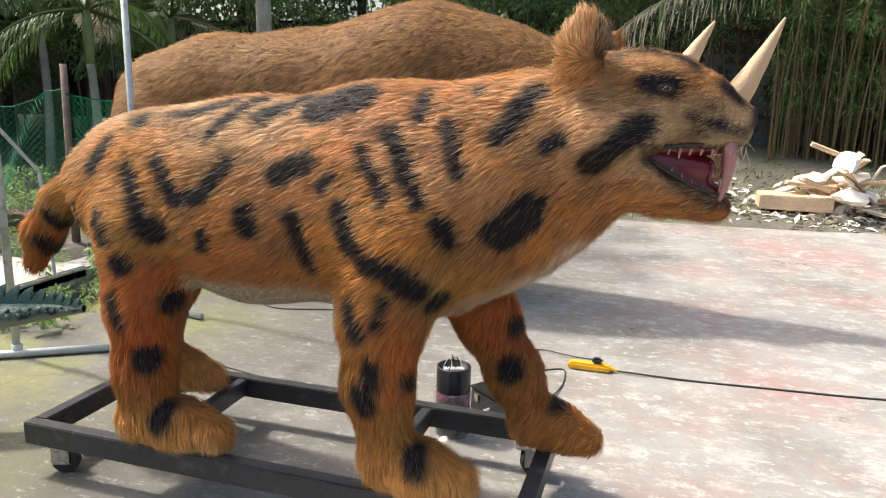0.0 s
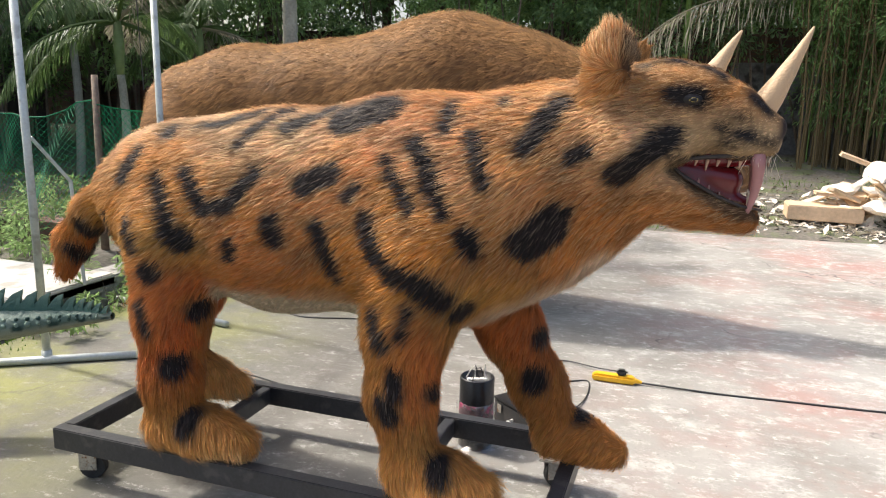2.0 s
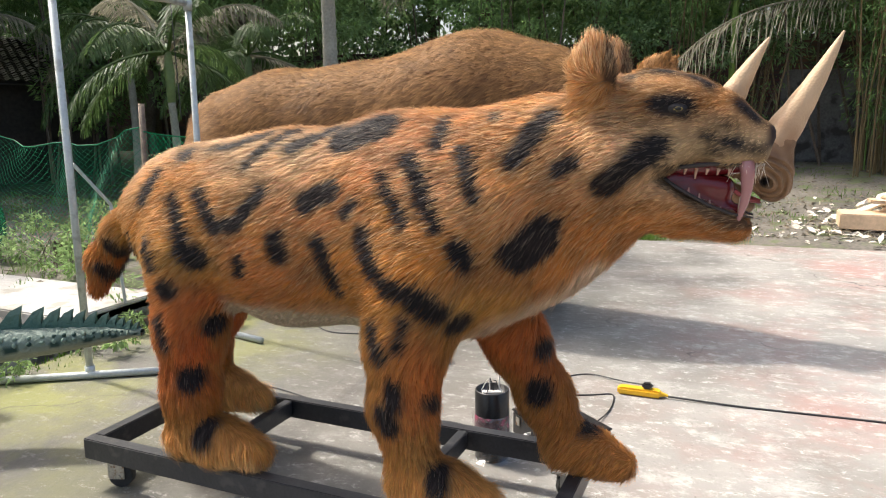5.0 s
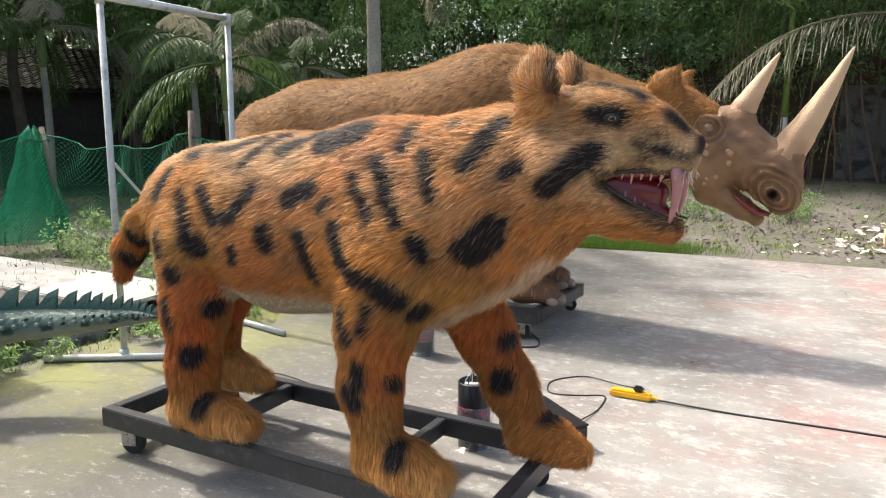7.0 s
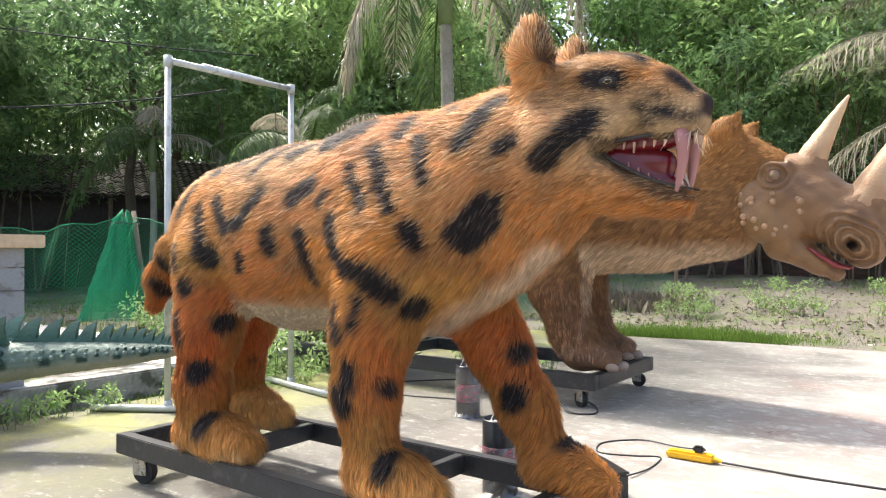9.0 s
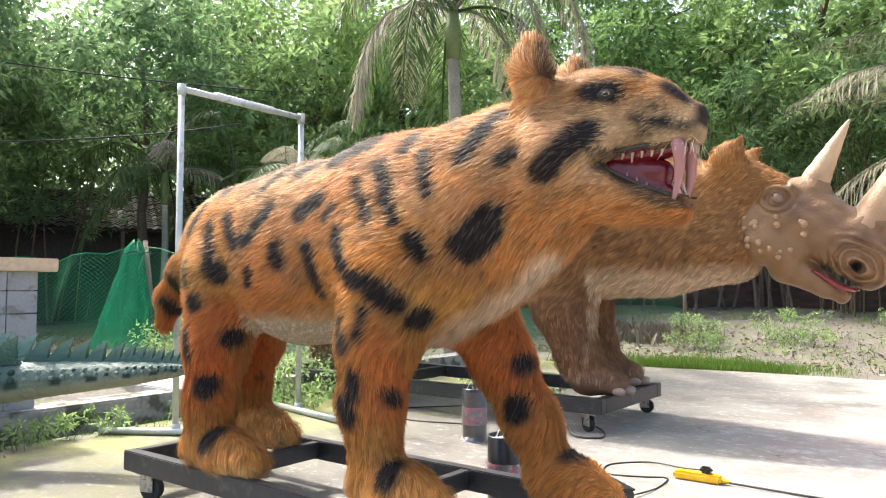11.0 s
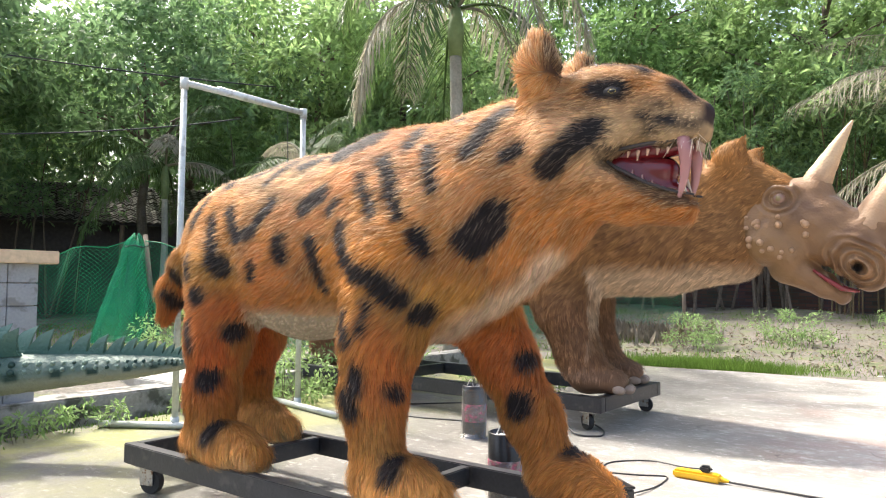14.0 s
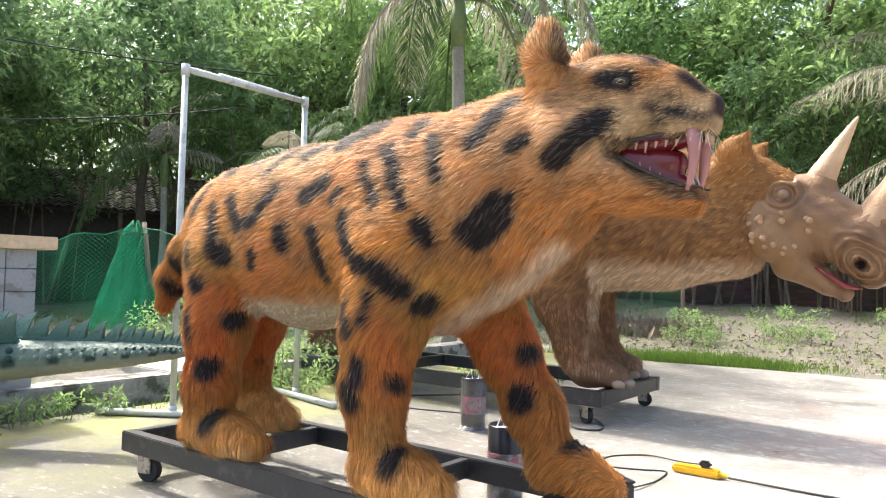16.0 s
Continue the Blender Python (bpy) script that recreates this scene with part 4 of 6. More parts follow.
def build_cat():
    r = np.random.default_rng(21)
    v, f = surface(cat_field, (-2.80, -0.50, 0.10), (0.16, 0.50, 1.88), 0.018)
    nrm = gradient(cat_field, v)
    # hide coloured darker than the hair, for the dark gaps between locks
    pieces = [(v, [f], cat_dye_and_light(v, nrm) * 0.70, 0, True)]
    b, root, rn, shade = strands(r, v, f, cat_field, 320000, cat_flow, cat_size, lambda p: (p[:, 2] > 0.19) & (p[:, 0] < 0.016) & (np.hypot((p[:, 0] + 0.232) / 1.35, (p[:, 2] - 1.541) / 0.7) > 0.019))
    dye = cat_dye_and_light(root, rn)
    dark = dye.sum(1) < 0.10
    dye = dye * (0.20 + 0.80 * shade)[:, None] * r.uniform(0.86, 1.12, (len(root), 1)) * (1 + 0.06 * r.normal(size=(len(root), 3)))
    grizzled = dark & (r.random(len(dye)) < 0.05 + 0.14 * ramp01(root[:, 2], 1.1, 1.4))
    dye[grizzled] = dye[grizzled] + np.array([0.15, 0.12, 0.09]) * r.uniform(0.4, 1.1, (int(grizzled.sum()), 1))
    pale = (r.random(len(dye)) ** 3 * 0.80 * ramp01(root[:, 2], 0.75, 1.15) + 0.10) * ~dark
    dye = mixc(dye, [0.70, 0.46, 0.22], pale * 0.4)
    tips = np.where(dark[:, None], dye * 1.6, mixc(dye, [0.84, 0.62, 0.36], pale))
    tips = np.where(((root[:, 2] > 1.6) & (np.abs(root[:, 1]) > 0.06) & (root[:, 0] < -0.37) & ~dark)[:, None], mixc(tips, [0.78, 0.56, 0.32], np.full(len(tips), 0.6)), tips)
    cols = np.stack([dye * 0.8, dye * 0.8, dye, dye, tips], 1)
    coat = (len(v), np.repeat(unit(rn + r.normal(size=rn.shape) * 0.32), 5, 0))
    pieces.append((b.reshape(-1, 3), blade_faces(len(b)), np.clip(cols, 0, 1).reshape(-1, 3), 0, False))
    # whiskers and mouth
    red = (0.115, 0.007, 0.009)
    pal = [((-0.25, 0, 1.372), (-0.05, 0, 1.388), 0.045, 0.032, 1.0, 0.01)]
    jawp = [((-0.25, 0, 1.300), (-0.060, 0, 1.240), 0.044, 0.026, 1.15, 0.01), ((-0.29, 0, 1.315), (-0.11, 0, 1.262), 0.042, 0.020, 1.0, 0.02), ((-0.29, 0, 1.345), (-0.105, 0, 1.310), 0.042, 0.040, 0.90, 0.02), ((-0.34, 0, 1.340), (-0.245, 0, 1.340), 0.046, 0.032, 1.2, 0.03)]
    for prims, colour in ((pal, red), (jawp, red)):
        fv, ff = surface(lambda p, q=prims: solid(q, np.asarray(p, np.float32)), (-0.38, -0.12, 1.15), (0.06, 0.12, 1.45), 0.010)
        pieces.append((fv, [ff], np.tile(colour, (len(fv), 1)), 1, True))
    for side in (-1, 1):
        for lip_line in ([(-0.295, 0.068, 1.368), (-0.225, 0.078, 1.318), (-0.136, 0.070, 1.268), (-0.07, 0.060, 1.243), (-0.012, 0.034, 1.232)], [(-0.295, 0.068, 1.370), (-0.205, 0.074, 1.376), (-0.136, 0.070, 1.384), (-0.05, 0.060, 1.388), (0.0, 0.030, 1.392)]):
            pieces.append(bm_piece(tube([(a, side * b, c) for a, b, c in lip_line], [0.004, 0.006, 0.006, 0.005, 0.003], 8), (0.030, 0.022, 0.018), 2))
    fang = np.array((0.33, 0.155, 0.145))
    for side in (-1, 1):
        for k, (r0, c) in enumerate(((0.023, fang), )):
            pieces.append(bm_piece(cone_bm((-0.038, side * 0.047, 1.395), (-0.062, side * 0.050, 1.195), r0, 0.004, 10, (0.016, 0, 0)), c, 1))
        for i in range(5):
            x = -0.20 + 0.030 * i
            pieces.append(bm_piece(cone_bm((x, side * 0.050, 1.372), (x - 0.004, side * 0.050, 1.352 - 0.012 * (i == 1)), 0.0060), (0.42, 0.26, 0.18), 1))
            x = -0.19 + 0.030 * i
            z = 1.342 - 0.60 * (x + 0.25)
            pieces.append(bm_piece(cone_bm((x, side * 0.045, z - 0.012), (x, side * 0.046, z + 0.010), 0.0055), (0.36, 0.17, 0.14), 1))
        pieces.append(bm_piece(cone_bm((-0.045, side * 0.024, 1.240), (-0.050, side * 0.026, 1.285), 0.010), (0.52, 0.40, 0.28), 1))
        for i in range(3):
            pieces.append(bm_piece(cone_bm((-0.004, side * (0.008 + 0.012 * i), 1.385), (-0.006, side * (0.008 + 0.012 * i), 1.358), 0.005), (0.40, 0.28, 0.19), 1))
        # eye: dark socket, olive iris, pupil, set under the brow
        probe = np.array([(-0.232, side * q, 1.541) for q in np.linspace(0.03, 0.2, 120)], np.float32)
        edge = float(np.linspace(0.03, 0.2, 120)[np.argmax(cat_field(probe) > 0)])
        for rad, off, colour in ((0.026, 0.0, (0.010, 0.008, 0.008)), (0.0145, 0.0105, (0.24, 0.19, 0.045)), (0.0090, 0.0165, (0.004, 0.004, 0.004))):
            bm = bmesh.new()
            bmesh.ops.create_uvsphere(bm, u_segments=14, v_segments=10, radius=rad, matrix=Matrix.Translation(Vector((-0.232, side * (edge - 0.010), 1.541)) + Vector((0.45, side * 0.88, -0.05)) * off) @ Matrix.Diagonal((1.3, 0.75, 0.70, 1)))
            pieces.append(bm_piece(bm, colour, 2))
        pieces.append(bm_piece(tube([(-0.006, side * 0.012, 1.462), (0.012, side * 0.010, 1.455), (0.022, side * 0.005, 1.445)], [0.012, 0.011, 0.006], 8), (0.02, 0.014, 0.014), 1))
    # pale whisker hairs at the lip
    for i in range(40):
        s = r.choice((-1, 1))
        x0, z0 = r.uniform(-0.06, 0.01), r.uniform(1.375, 1.40)
        end = (x0 + r.uniform(-0.03, 0.03), s * (0.055 + r.uniform(0, 0.03)), z0 - r.uniform(0.02, 0.06))
        pieces.append(bm_piece(tube([(x0, s * 0.05, z0), end], [0.0010, 0.0004], 3), (0.72, 0.62, 0.48), 0))
    at = np.array([-1.40, 0, 0.178])
    pieces = [(p[0] - at - np.outer(ramp01(p[0][:, 0], -0.68, -0.42) ** 1.5, [0, 0, 0.020]), *p[1:]) for p in pieces]
    ob = new("sabre_toothed_cat_model", model_mesh("sabre_toothed_cat_model", pieces, (M["fur"], M["gloss"], M["skin"]), coat))
    ob.matrix_world = pose(-1.40, CY, 0.178)
    return tagged(ob, "orange furry sabre-toothed cat model with black marks, open-mouthed, on frame", "animal model", "animal models")


build_cat()

# ---- the rhino model ----
RY = 4.95


def rhino_solid():
    s = []
    s += limb([(-4.10, 0, 1.30, 0.42), (-3.60, 0, 1.33, 0.47), (-2.9, 0, 1.33, 0.50), (-2.2, 0, 1.42, 0.52), (-1.85, 0, 1.52, 0.50), (-1.35, 0, 1.45, 0.42), (-0.95, 0, 1.40, 0.34)], 0.25, 0.95)
    s += limb([(-2.0, 0, 1.20, 0.38), (-1.2, 0, 1.20, 0.24), (-0.70, 0, 1.22, 0.24)], 0.2, 1.0)
    for side, fx, hx in ((-1, 0.0, 0.0), (1, -0.12, -0.25)):
        s += limb([(-1.85 + fx, side * 0.25, 1.15, 0.30), (-1.76 + fx, side * 0.28, 0.80, 0.20), (-1.66 + fx, side * 0.28, 0.48, 0.135), (-1.60 + fx, side * 0.28, 0.35, 0.13)], 0.12)
        s += limb([(-1.56 + fx, side * 0.28, 0.33, 0.115), (-1.38 + fx, side * 0.28, 0.30, 0.085)], 0.08, 1.25)
        s += limb([(-4.05 + hx, side * 0.24, 1.1, 0.34), (-4.05 + hx, side * 0.28, 0.75, 0.22), (-4.10 + hx, side * 0.28, 0.40, 0.15), (-4.02 + hx, side * 0.28, 0.33, 0.12)], 0.12)
    for side in (-1, 1):
        s += limb([(-0.74, side * 0.15, 1.64, 0.085), (-0.65, side * 0.19, 1.76, 0.085), (-0.575, side * 0.21, 1.855, 0.022)], 0.06)
    s += limb([(-0.95, 0, 1.52, 0.26), (-0.62, 0, 1.55, 0.19), (-0.42, 0, 1.50, 0.16)], 0.12, 0.95)
    return s


def rhino_face_solid():
    s = []
    s += limb([(-0.68, 0, 1.32, 0.13), (-0.54, 0, 1.32, 0.215), (-0.40, 0, 1.36, 0.225), (-0.20, 0, 1.33, 0.185), (-0.02, 0, 1.21, 0.150), (0.07, 0, 1.10, 0.115), (0.09, 0, 1.02, 0.085)], 0.08, 0.85)
    s += limb([(-0.35, 0, 1.08, 0.12), (-0.16, 0, 0.965, 0.070), (-0.06, 0, 0.90, 0.045)], 0.035, 1.1)
    s += limb([(-0.28, 0, 1.50, 0.12), (-0.20, 0, 1.56, 0.085)], 0.08)
    s += limb([(0.06, 0, 1.24, 0.12), (0.10, 0, 1.32, 0.10)], 0.08)
    for side in (-1, 1):
        s += limb([(-0.40, side * 0.155, 1.535, 0.042), (-0.31, side * 0.150, 1.545, 0.034)], 0.05)
        s += limb([(0.02, side * 0.075, 1.08, 0.075), (0.06, side * 0.07, 1.06, 0.06)], 0.05)
        s += limb([(-0.45, side * 0.13, 1.22, 0.10), (-0.35, side * 0.11, 1.16, 0.09)], 0.08)
    return s


RHINO, FACE = rhino_solid(), rhino_face_solid()


def rhino_field(p):
    return solid(RHINO, np.asarray(p, np.float32))


def face_field(p):
    p = np.asarray(p, np.float32)
    d = solid(FACE, p)
    x, y, z = p.T
    # wrinkles in rings round the nostril and round the eye
    ring = np.hypot((x - 0.035) * 1.12 + 0.25 * (z - 1.07), z - 1.075) + 0.026 * wave(p, 9.0) + 0.010 * wave(p, 27.0, 2.0)
    a = np.where((ring < 0.24) & (ring > 0.035), np.sin(ring * 118.0) * 0.010 * np.clip((0.24 - ring) / 0.08, 0, 1), 0)
    hole = np.where(ring < 0.042, 0.05 * (1 - ring / 0.042), 0)
    eye = np.hypot((x + 0.375) / 1.15, z - 1.487)
    b = np.where((eye < 0.13) & (eye > 0.035), np.sin(eye * 150.0) * 0.009 * np.clip((0.13 - eye) / 0.05, 0, 1), 0)
    folds_in = 0.006 * wave(p, 13.0, 4.0) + 0.0035 * wave(p, 36.0, 1.0)
    return (d + folds_in + np.where(np.abs(y) > 0.03, a + b + hole, 0)).astype(np.float32)


def build_rhino():
    r = np.random.default_rng(33)
    v, f = surface(rhino_field, (-4.75, -0.75, 0.12), (-0.20, 0.75, 2.12), 0.04)

    def dye(p, n):
        x, y, z = p.T
        g = wave(p, 10.0) * 0.5 + wave(p, 26.0, 3.0) * 0.5
        c = np.tile([0.31, 0.160, 0.060], (len(p), 1))
        c = mixc(c, [0.22, 0.115, 0.05], ramp01(g + wave(p, 3.0, 5.0) * 0.6, 0.0, 0.6) * 0.7)
        # light from above put into the fur colour: tan where the hide faces up
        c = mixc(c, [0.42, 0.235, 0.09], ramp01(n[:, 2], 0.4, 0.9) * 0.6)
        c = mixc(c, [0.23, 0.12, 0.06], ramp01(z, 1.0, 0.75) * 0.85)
        cream = ramp01(z, 1.12, 1.02) * (x > -1.55) * ramp01(-n[:, 2], -0.3, 0.2)
        c = mixc(c, [0.62, 0.47, 0.31], cream)
        c = mixc(c, [0.42, 0.20, 0.06], (x > -0.85) * ramp01(z, 1.35, 1.6) * 0.6)
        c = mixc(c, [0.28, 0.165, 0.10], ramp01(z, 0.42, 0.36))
        return c

    n0 = gradient(rhino_field, v)
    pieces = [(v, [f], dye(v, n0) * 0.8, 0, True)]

    def flow(p, n):
        x, y, z = p.T
        d = np.tile([-0.8, 0.0, -0.5], (len(p), 1))
        leg = ramp01(z, 0.95, 0.7)
        d = d * (1 - leg)[:, None] + np.array([0.1, 0, -1.0]) * leg[:, None]
        ear = (z > 1.70) & (np.abs(y) > 0.14) & (x > -0.8)
        d[ear] = (0.4, 0, 0.8)
        d[:, 0] += 0.35 * wave(p, 8.0)
        d[:, 2] += 0.35 * wave(p, 9.0, 4.0)
        return d

    def size(p):
        ln = np.where(p[:, 2] < 0.9, 0.055, 0.075)
        return np.where(p[:, 0] > -0.9, 0.05, ln), np.full(len(p), 0.0048)

    b, root, rn, shade = strands(r, v, f, rhino_field, 150000, flow, size, lambda p: (p[:, 2] > 0.33) & (face_field(p) > 0.0), 0.030, 0.45)
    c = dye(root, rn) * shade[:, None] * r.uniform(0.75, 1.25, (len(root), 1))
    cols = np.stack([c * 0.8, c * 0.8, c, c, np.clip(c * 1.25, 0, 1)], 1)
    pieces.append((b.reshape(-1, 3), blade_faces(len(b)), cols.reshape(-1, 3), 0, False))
    fv, ff = surface(face_field, (-0.80, -0.32, 0.80), (0.28, 0.32, 1.70), 0.0088)
    keep = fv[ff].mean(1)[:, 0] > -0.78
    skin = np.tile([0.255, 0.150, 0.075], (len(fv), 1))
    skin = mixc(skin, [0.13, 0.070, 0.036], ramp01(wave(fv, 9.0) + 0.6 * wave(fv, 33.0, 2.0), -0.1, 0.8) * 0.75)
    skin = mixc(skin, [0.30, 0.185, 0.075], ramp01(fv[:, 0], -0.20, -0.45) * ramp01(fv[:, 2], 1.45, 1.2) * 0.5)
    ring = np.hypot(fv[:, 0] - 0.035, fv[:, 2] - 1.07)
    skin = mixc(skin, [0.012, 0.008, 0.007], ramp01(ring, 0.036, 0.020) * (np.abs(fv[:, 1]) > 0.03))
    skin = skin * np.array([0.84, 0.80, 0.74])
    pieces.append((fv, [ff[keep]], skin, 1, True))
    for base, mid, tip, r0 in (((-0.22, 0, 1.54), (-0.13, 0, 1.72), (0.005, 0, 1.955), 0.092), ((0.05, 0, 1.27), (0.25, 0, 1.58), (0.415, 0, 1.975), 0.118)):
        bm = bmesh.new()
        pts, rad = [], []
        for i in range(15):
            t = i / 14
            q = Vector(base).lerp(Vector(mid), t).lerp(Vector(mid).lerp(Vector(tip), t), t)
            pts.append(q)
            rad.append(r0 * (1 - t) ** 0.85 * (1 + 0.03 * math.sin(i * 2.2)) + 0.006)
        hv, hf, hc, hm, hs = bm_piece(tube(pts, rad, 16), (0.50, 0.34, 0.20), 1)
        t = np.clip((hv - base) @ (np.array(tip) - base) / np.dot(np.array(tip) - base, np.array(tip) - base), 0, 1)
        hc = mixc(np.tile([0.30, 0.17, 0.09], (len(hv), 1)), [0.52, 0.37, 0.22], np.clip(t * 2.2 + 0.30 * wave(hv, 22.0), 0, 1))
        pieces.append((hv, hf, hc, 1, True))
    for side in (-1, 1):
        for rad, off, colour in ((0.038, 0.0, (0.22, 0.13, 0.09)), (0.024, 0.020, (0.20, 0.15, 0.06)), (0.010, 0.037, (0.01, 0.01, 0.01))):
            bm = bmesh.new()
            bmesh.ops.create_uvsphere(bm, u_segments=14, v_segments=10, radius=rad, matrix=Matrix.Translation((-0.370, side * (0.172 + off * 0.8), 1.487)))
            pieces.append(bm_piece(bm, colour, 2))
        wr = random.Random(5)
        for i in range(20):
            x, z = -0.62 + 0.44 * wr.random(), 1.08 + 0.32 * wr.random()
            p = np.array([[x, side * 0.33, z]], np.float32)
            for _ in range(6):
                p = p - gradient(face_field, p) * face_field(p)[:, None]
            bm = bmesh.new()
            bmesh.ops.create_icosphere(bm, subdivisions=2, radius=0.014 + 0.010 * wr.random(), matrix=Matrix.Translation(p[0].tolist()))
            pieces.append(bm_piece(bm, (0.36, 0.22, 0.12), 1))
        mouth = [(-0.20, side * 0.105, 1.055), (-0.13, side * 0.098, 1.00), (-0.05, side * 0.088, 0.945), (0.02, side * 0.06, 0.93)]
        pieces.append(bm_piece(tube(mouth, [0.008, 0.014, 0.016, 0.008], 8), (0.20, 0.03, 0.03), 2))
        for fx in (0.0, -0.12):
            if (side < 0) == (fx == 0.0):
                for k, dy in enumerate((-0.085, 0.0, 0.085)):
                    bm = bmesh.new()
                    bmesh.ops.create_uvsphere(bm, u_segments=10, v_segments=8, radius=0.036, matrix=Matrix.Translation((-1.29 + fx - 0.03 * (k != 1), side * 0.28 + dy, 0.256)) @ Matrix.Diagonal((1.3, 0.75, 0.85, 1)))
                    pieces.append(bm_piece(bm, (0.30, 0.23, 0.18), 1))
    at = np.array([-2.90, 0, 0.225])
    pieces = [(p[0] - at, *p[1:]) for p in pieces]
    ob = new("woolly_rhino_model", model_mesh("woolly_rhino_model", pieces, (M["fur"], M["skin"], M["gloss"])))
    ob.matrix_world = pose(-2.90, RY, 0.225)
    return tagged(ob, "brown furry rhinoceros model with two pale horns on a frame", "animal model", "animal models")


build_rhino()


# ---- pipe goal frame ----
goal = thing("pipe_frame", (-3.53, 3.27, 0), "galvanised pipe frame standing on two foot bars", "pipe frame")
for y in (-0.515, 0.515):
    part("upright", tube([(0, y, 0.03), (0, y, 2.24)], 0.021, 12), M["pipe"], goal, smooth=True)
    turned = (0.40, 0.26) if y < 0 else (0.54, -0.105)
    part("foot_bar", tube([(-turned[0], y - turned[1] - 0.02, 0.024), (turned[0], y + turned[1] - 0.02, 0.024)], 0.022, 12), M["pipe"], goal, smooth=True)
    for z in (0.045, 2.235):
        part("elbow", tube([(0, y, z - 0.045), (0, y, z + 0.03)], 0.028, 12), M["pipe"], goal, smooth=True)
part("top_bar", tube([(0, -0.53, 2.235), (0, 0.53, 2.235)], 0.021, 12), M["pipe"], goal, smooth=True)
part("sleeve", tube([(-0.012, -0.25, 2.245), (-0.012, 0.25, 2.24)], 0.027, 12), M["pipe"], goal, smooth=True)
part("brace", tube([(0.0, -0.49, 1.25), (0.05, -0.30, 1.0), (0.06, -0.27, 0.4)], 0.010, 8), M["pipe"], goal)
part("cord", tube([(0, 0.36, 2.23), (0.01, 0.37, 1.5)], 0.003, 5), M["cable"], goal)


# ---- reptile tail model ----
def build_tail():
    line = [(-2.56, 2.25, 0.535), (-2.72, 2.21, 0.52), (-2.95, 2.11, 0.495), (-3.27, 1.95, 0.465), (-3.58, 1.70, 0.435), (-3.84, 1.36, 0.42), (-4.10, 0.90, 0.43), (-4.35, 0.30, 0.45), (-4.6, -0.6, 0.50)]
    rad = [0.018, 0.045, 0.070, 0.095, 0.125, 0.160, 0.20, 0.25, 0.32]
    n = 140
    t = np.linspace(0, len(line) - 1, n)
    L = np.stack([np.interp(t, range(len(line)), [p[i] for p in line]) for i in range(3)], 1)
    for _ in range(12):
        L[1:-1] = (L[:-2] + 2 * L[1:-1] + L[2:]) / 4
    R = np.interp(t, range(len(line)), rad)
    ways = unit(np.gradient(L, axis=0))
    side = unit(np.cross(ways, [0, 0, 1]))
    up = np.cross(side, ways)
    sides = 28
    v, c = [], []
    for i in range(n):
        for k in range(sides):
            a = 2 * math.pi * k / sides
            seam = 1 + 0.035 * math.sin(i * 1.6) * (0.4 + 0.6 * abs(math.cos(a)))
            q = L[i] + (side[i] * math.cos(a) + up[i] * math.sin(a) * 0.92) * R[i] * seam
            v.append(q)
            c.append((math.sin(a), i))
    v, c = np.array(v), np.array(c)
    f = [(i * sides + k, i * sides + (k + 1) % sides, (i + 1) * sides + (k + 1) % sides, (i + 1) * sides + k) for i in range(n - 1) for k in range(sides)]
    col = np.tile([0.075, 0.125, 0.100], (len(v), 1))
    col = mixc(col, [0.17, 0.22, 0.175], ramp01(wave(v, 9.0) + 0.5 * wave(v, 28.0), -0.1, 0.7))
    col = mixc(col, [0.27, 0.28, 0.20], ramp01(-c[:, 0], 0.0, 0.5) * 0.8)
    spot = (np.abs(c[:, 0] + 0.15) < 0.28) * ramp01(np.sin(c[:, 1] * 0.62), 0.35, 0.7)
    col = mixc(col, [0.012, 0.04, 0.032], spot)
    pieces = [(v, [np.array(f)], col, 0, True)]
    r = random.Random(8)
    i = 3
    while i < n - 2:
        h = min(0.17, 0.028 + 0.0019 * i)
        for s in ((-1, 1) if i > 62 else (0,)):
            base = Vector(L[i]) + Vector(up[i]) * R[i] * 0.80 + Vector(side[i]) * (s * R[i] * 0.42)
            back = Vector(ways[i]) * -1
            w = h * 0.62
            bm = bmesh.new()
            prof = [(-w, 0), (-w * 0.45, h * 0.42), (w * 0.15, h * 0.80), (w * 1.0, h), (w * 0.72, h * 0.55), (w * 0.62, h * 0.2), (w * 0.75, 0)]
            left, right = [], []
            for px, pz in prof:
                p = base + back * -px * -1 + Vector(up[i]) * pz + Vector(side[i]) * (s * pz * 0.35)
                th = 0.016 * (1 - pz / h) + 0.003
                left.append(bm.verts.new(p + Vector(side[i]) * th))
                right.append(bm.verts.new(p - Vector(side[i]) * th))
            for k in range(len(prof)):
                j = (k + 1) % len(prof)
                bm.faces.new((left[k], left[j], right[j], right[k]))
            bm.faces.new(left[::-1])
            bm.faces.new(right)
            bmesh.ops.recalc_face_normals(bm, faces=bm.faces)
            sv_, sf, sc, sm, ss = bm_piece(bm, (0.035, 0.095, 0.075), 0, False)
            tip = ramp01(np.array([(Vector(q) - base).dot(Vector(up[i])) / h for q in sv_]), 0.3, 1.0)
            pieces.append((sv_, sf, mixc(sc, [0.13, 0.21, 0.17], tip), 0, False))
        i += max(4, int(3 + i * 0.055))
    for i in range(6, n - 2, 3):
        for a in (0.55, 0.12, 2.6, 3.0):
            rr = 0.10 * R[i] + 0.004
            bm = bmesh.new()
            q = Vector(L[i]) + (Vector(side[i]) * math.cos(a) + Vector(up[i]) * math.sin(a) * 0.92) * R[i] * 0.98
            bmesh.ops.create_icosphere(bm, subdivisions=2, radius=rr * r.uniform(0.8, 1.3), matrix=Matrix.Translation(q))
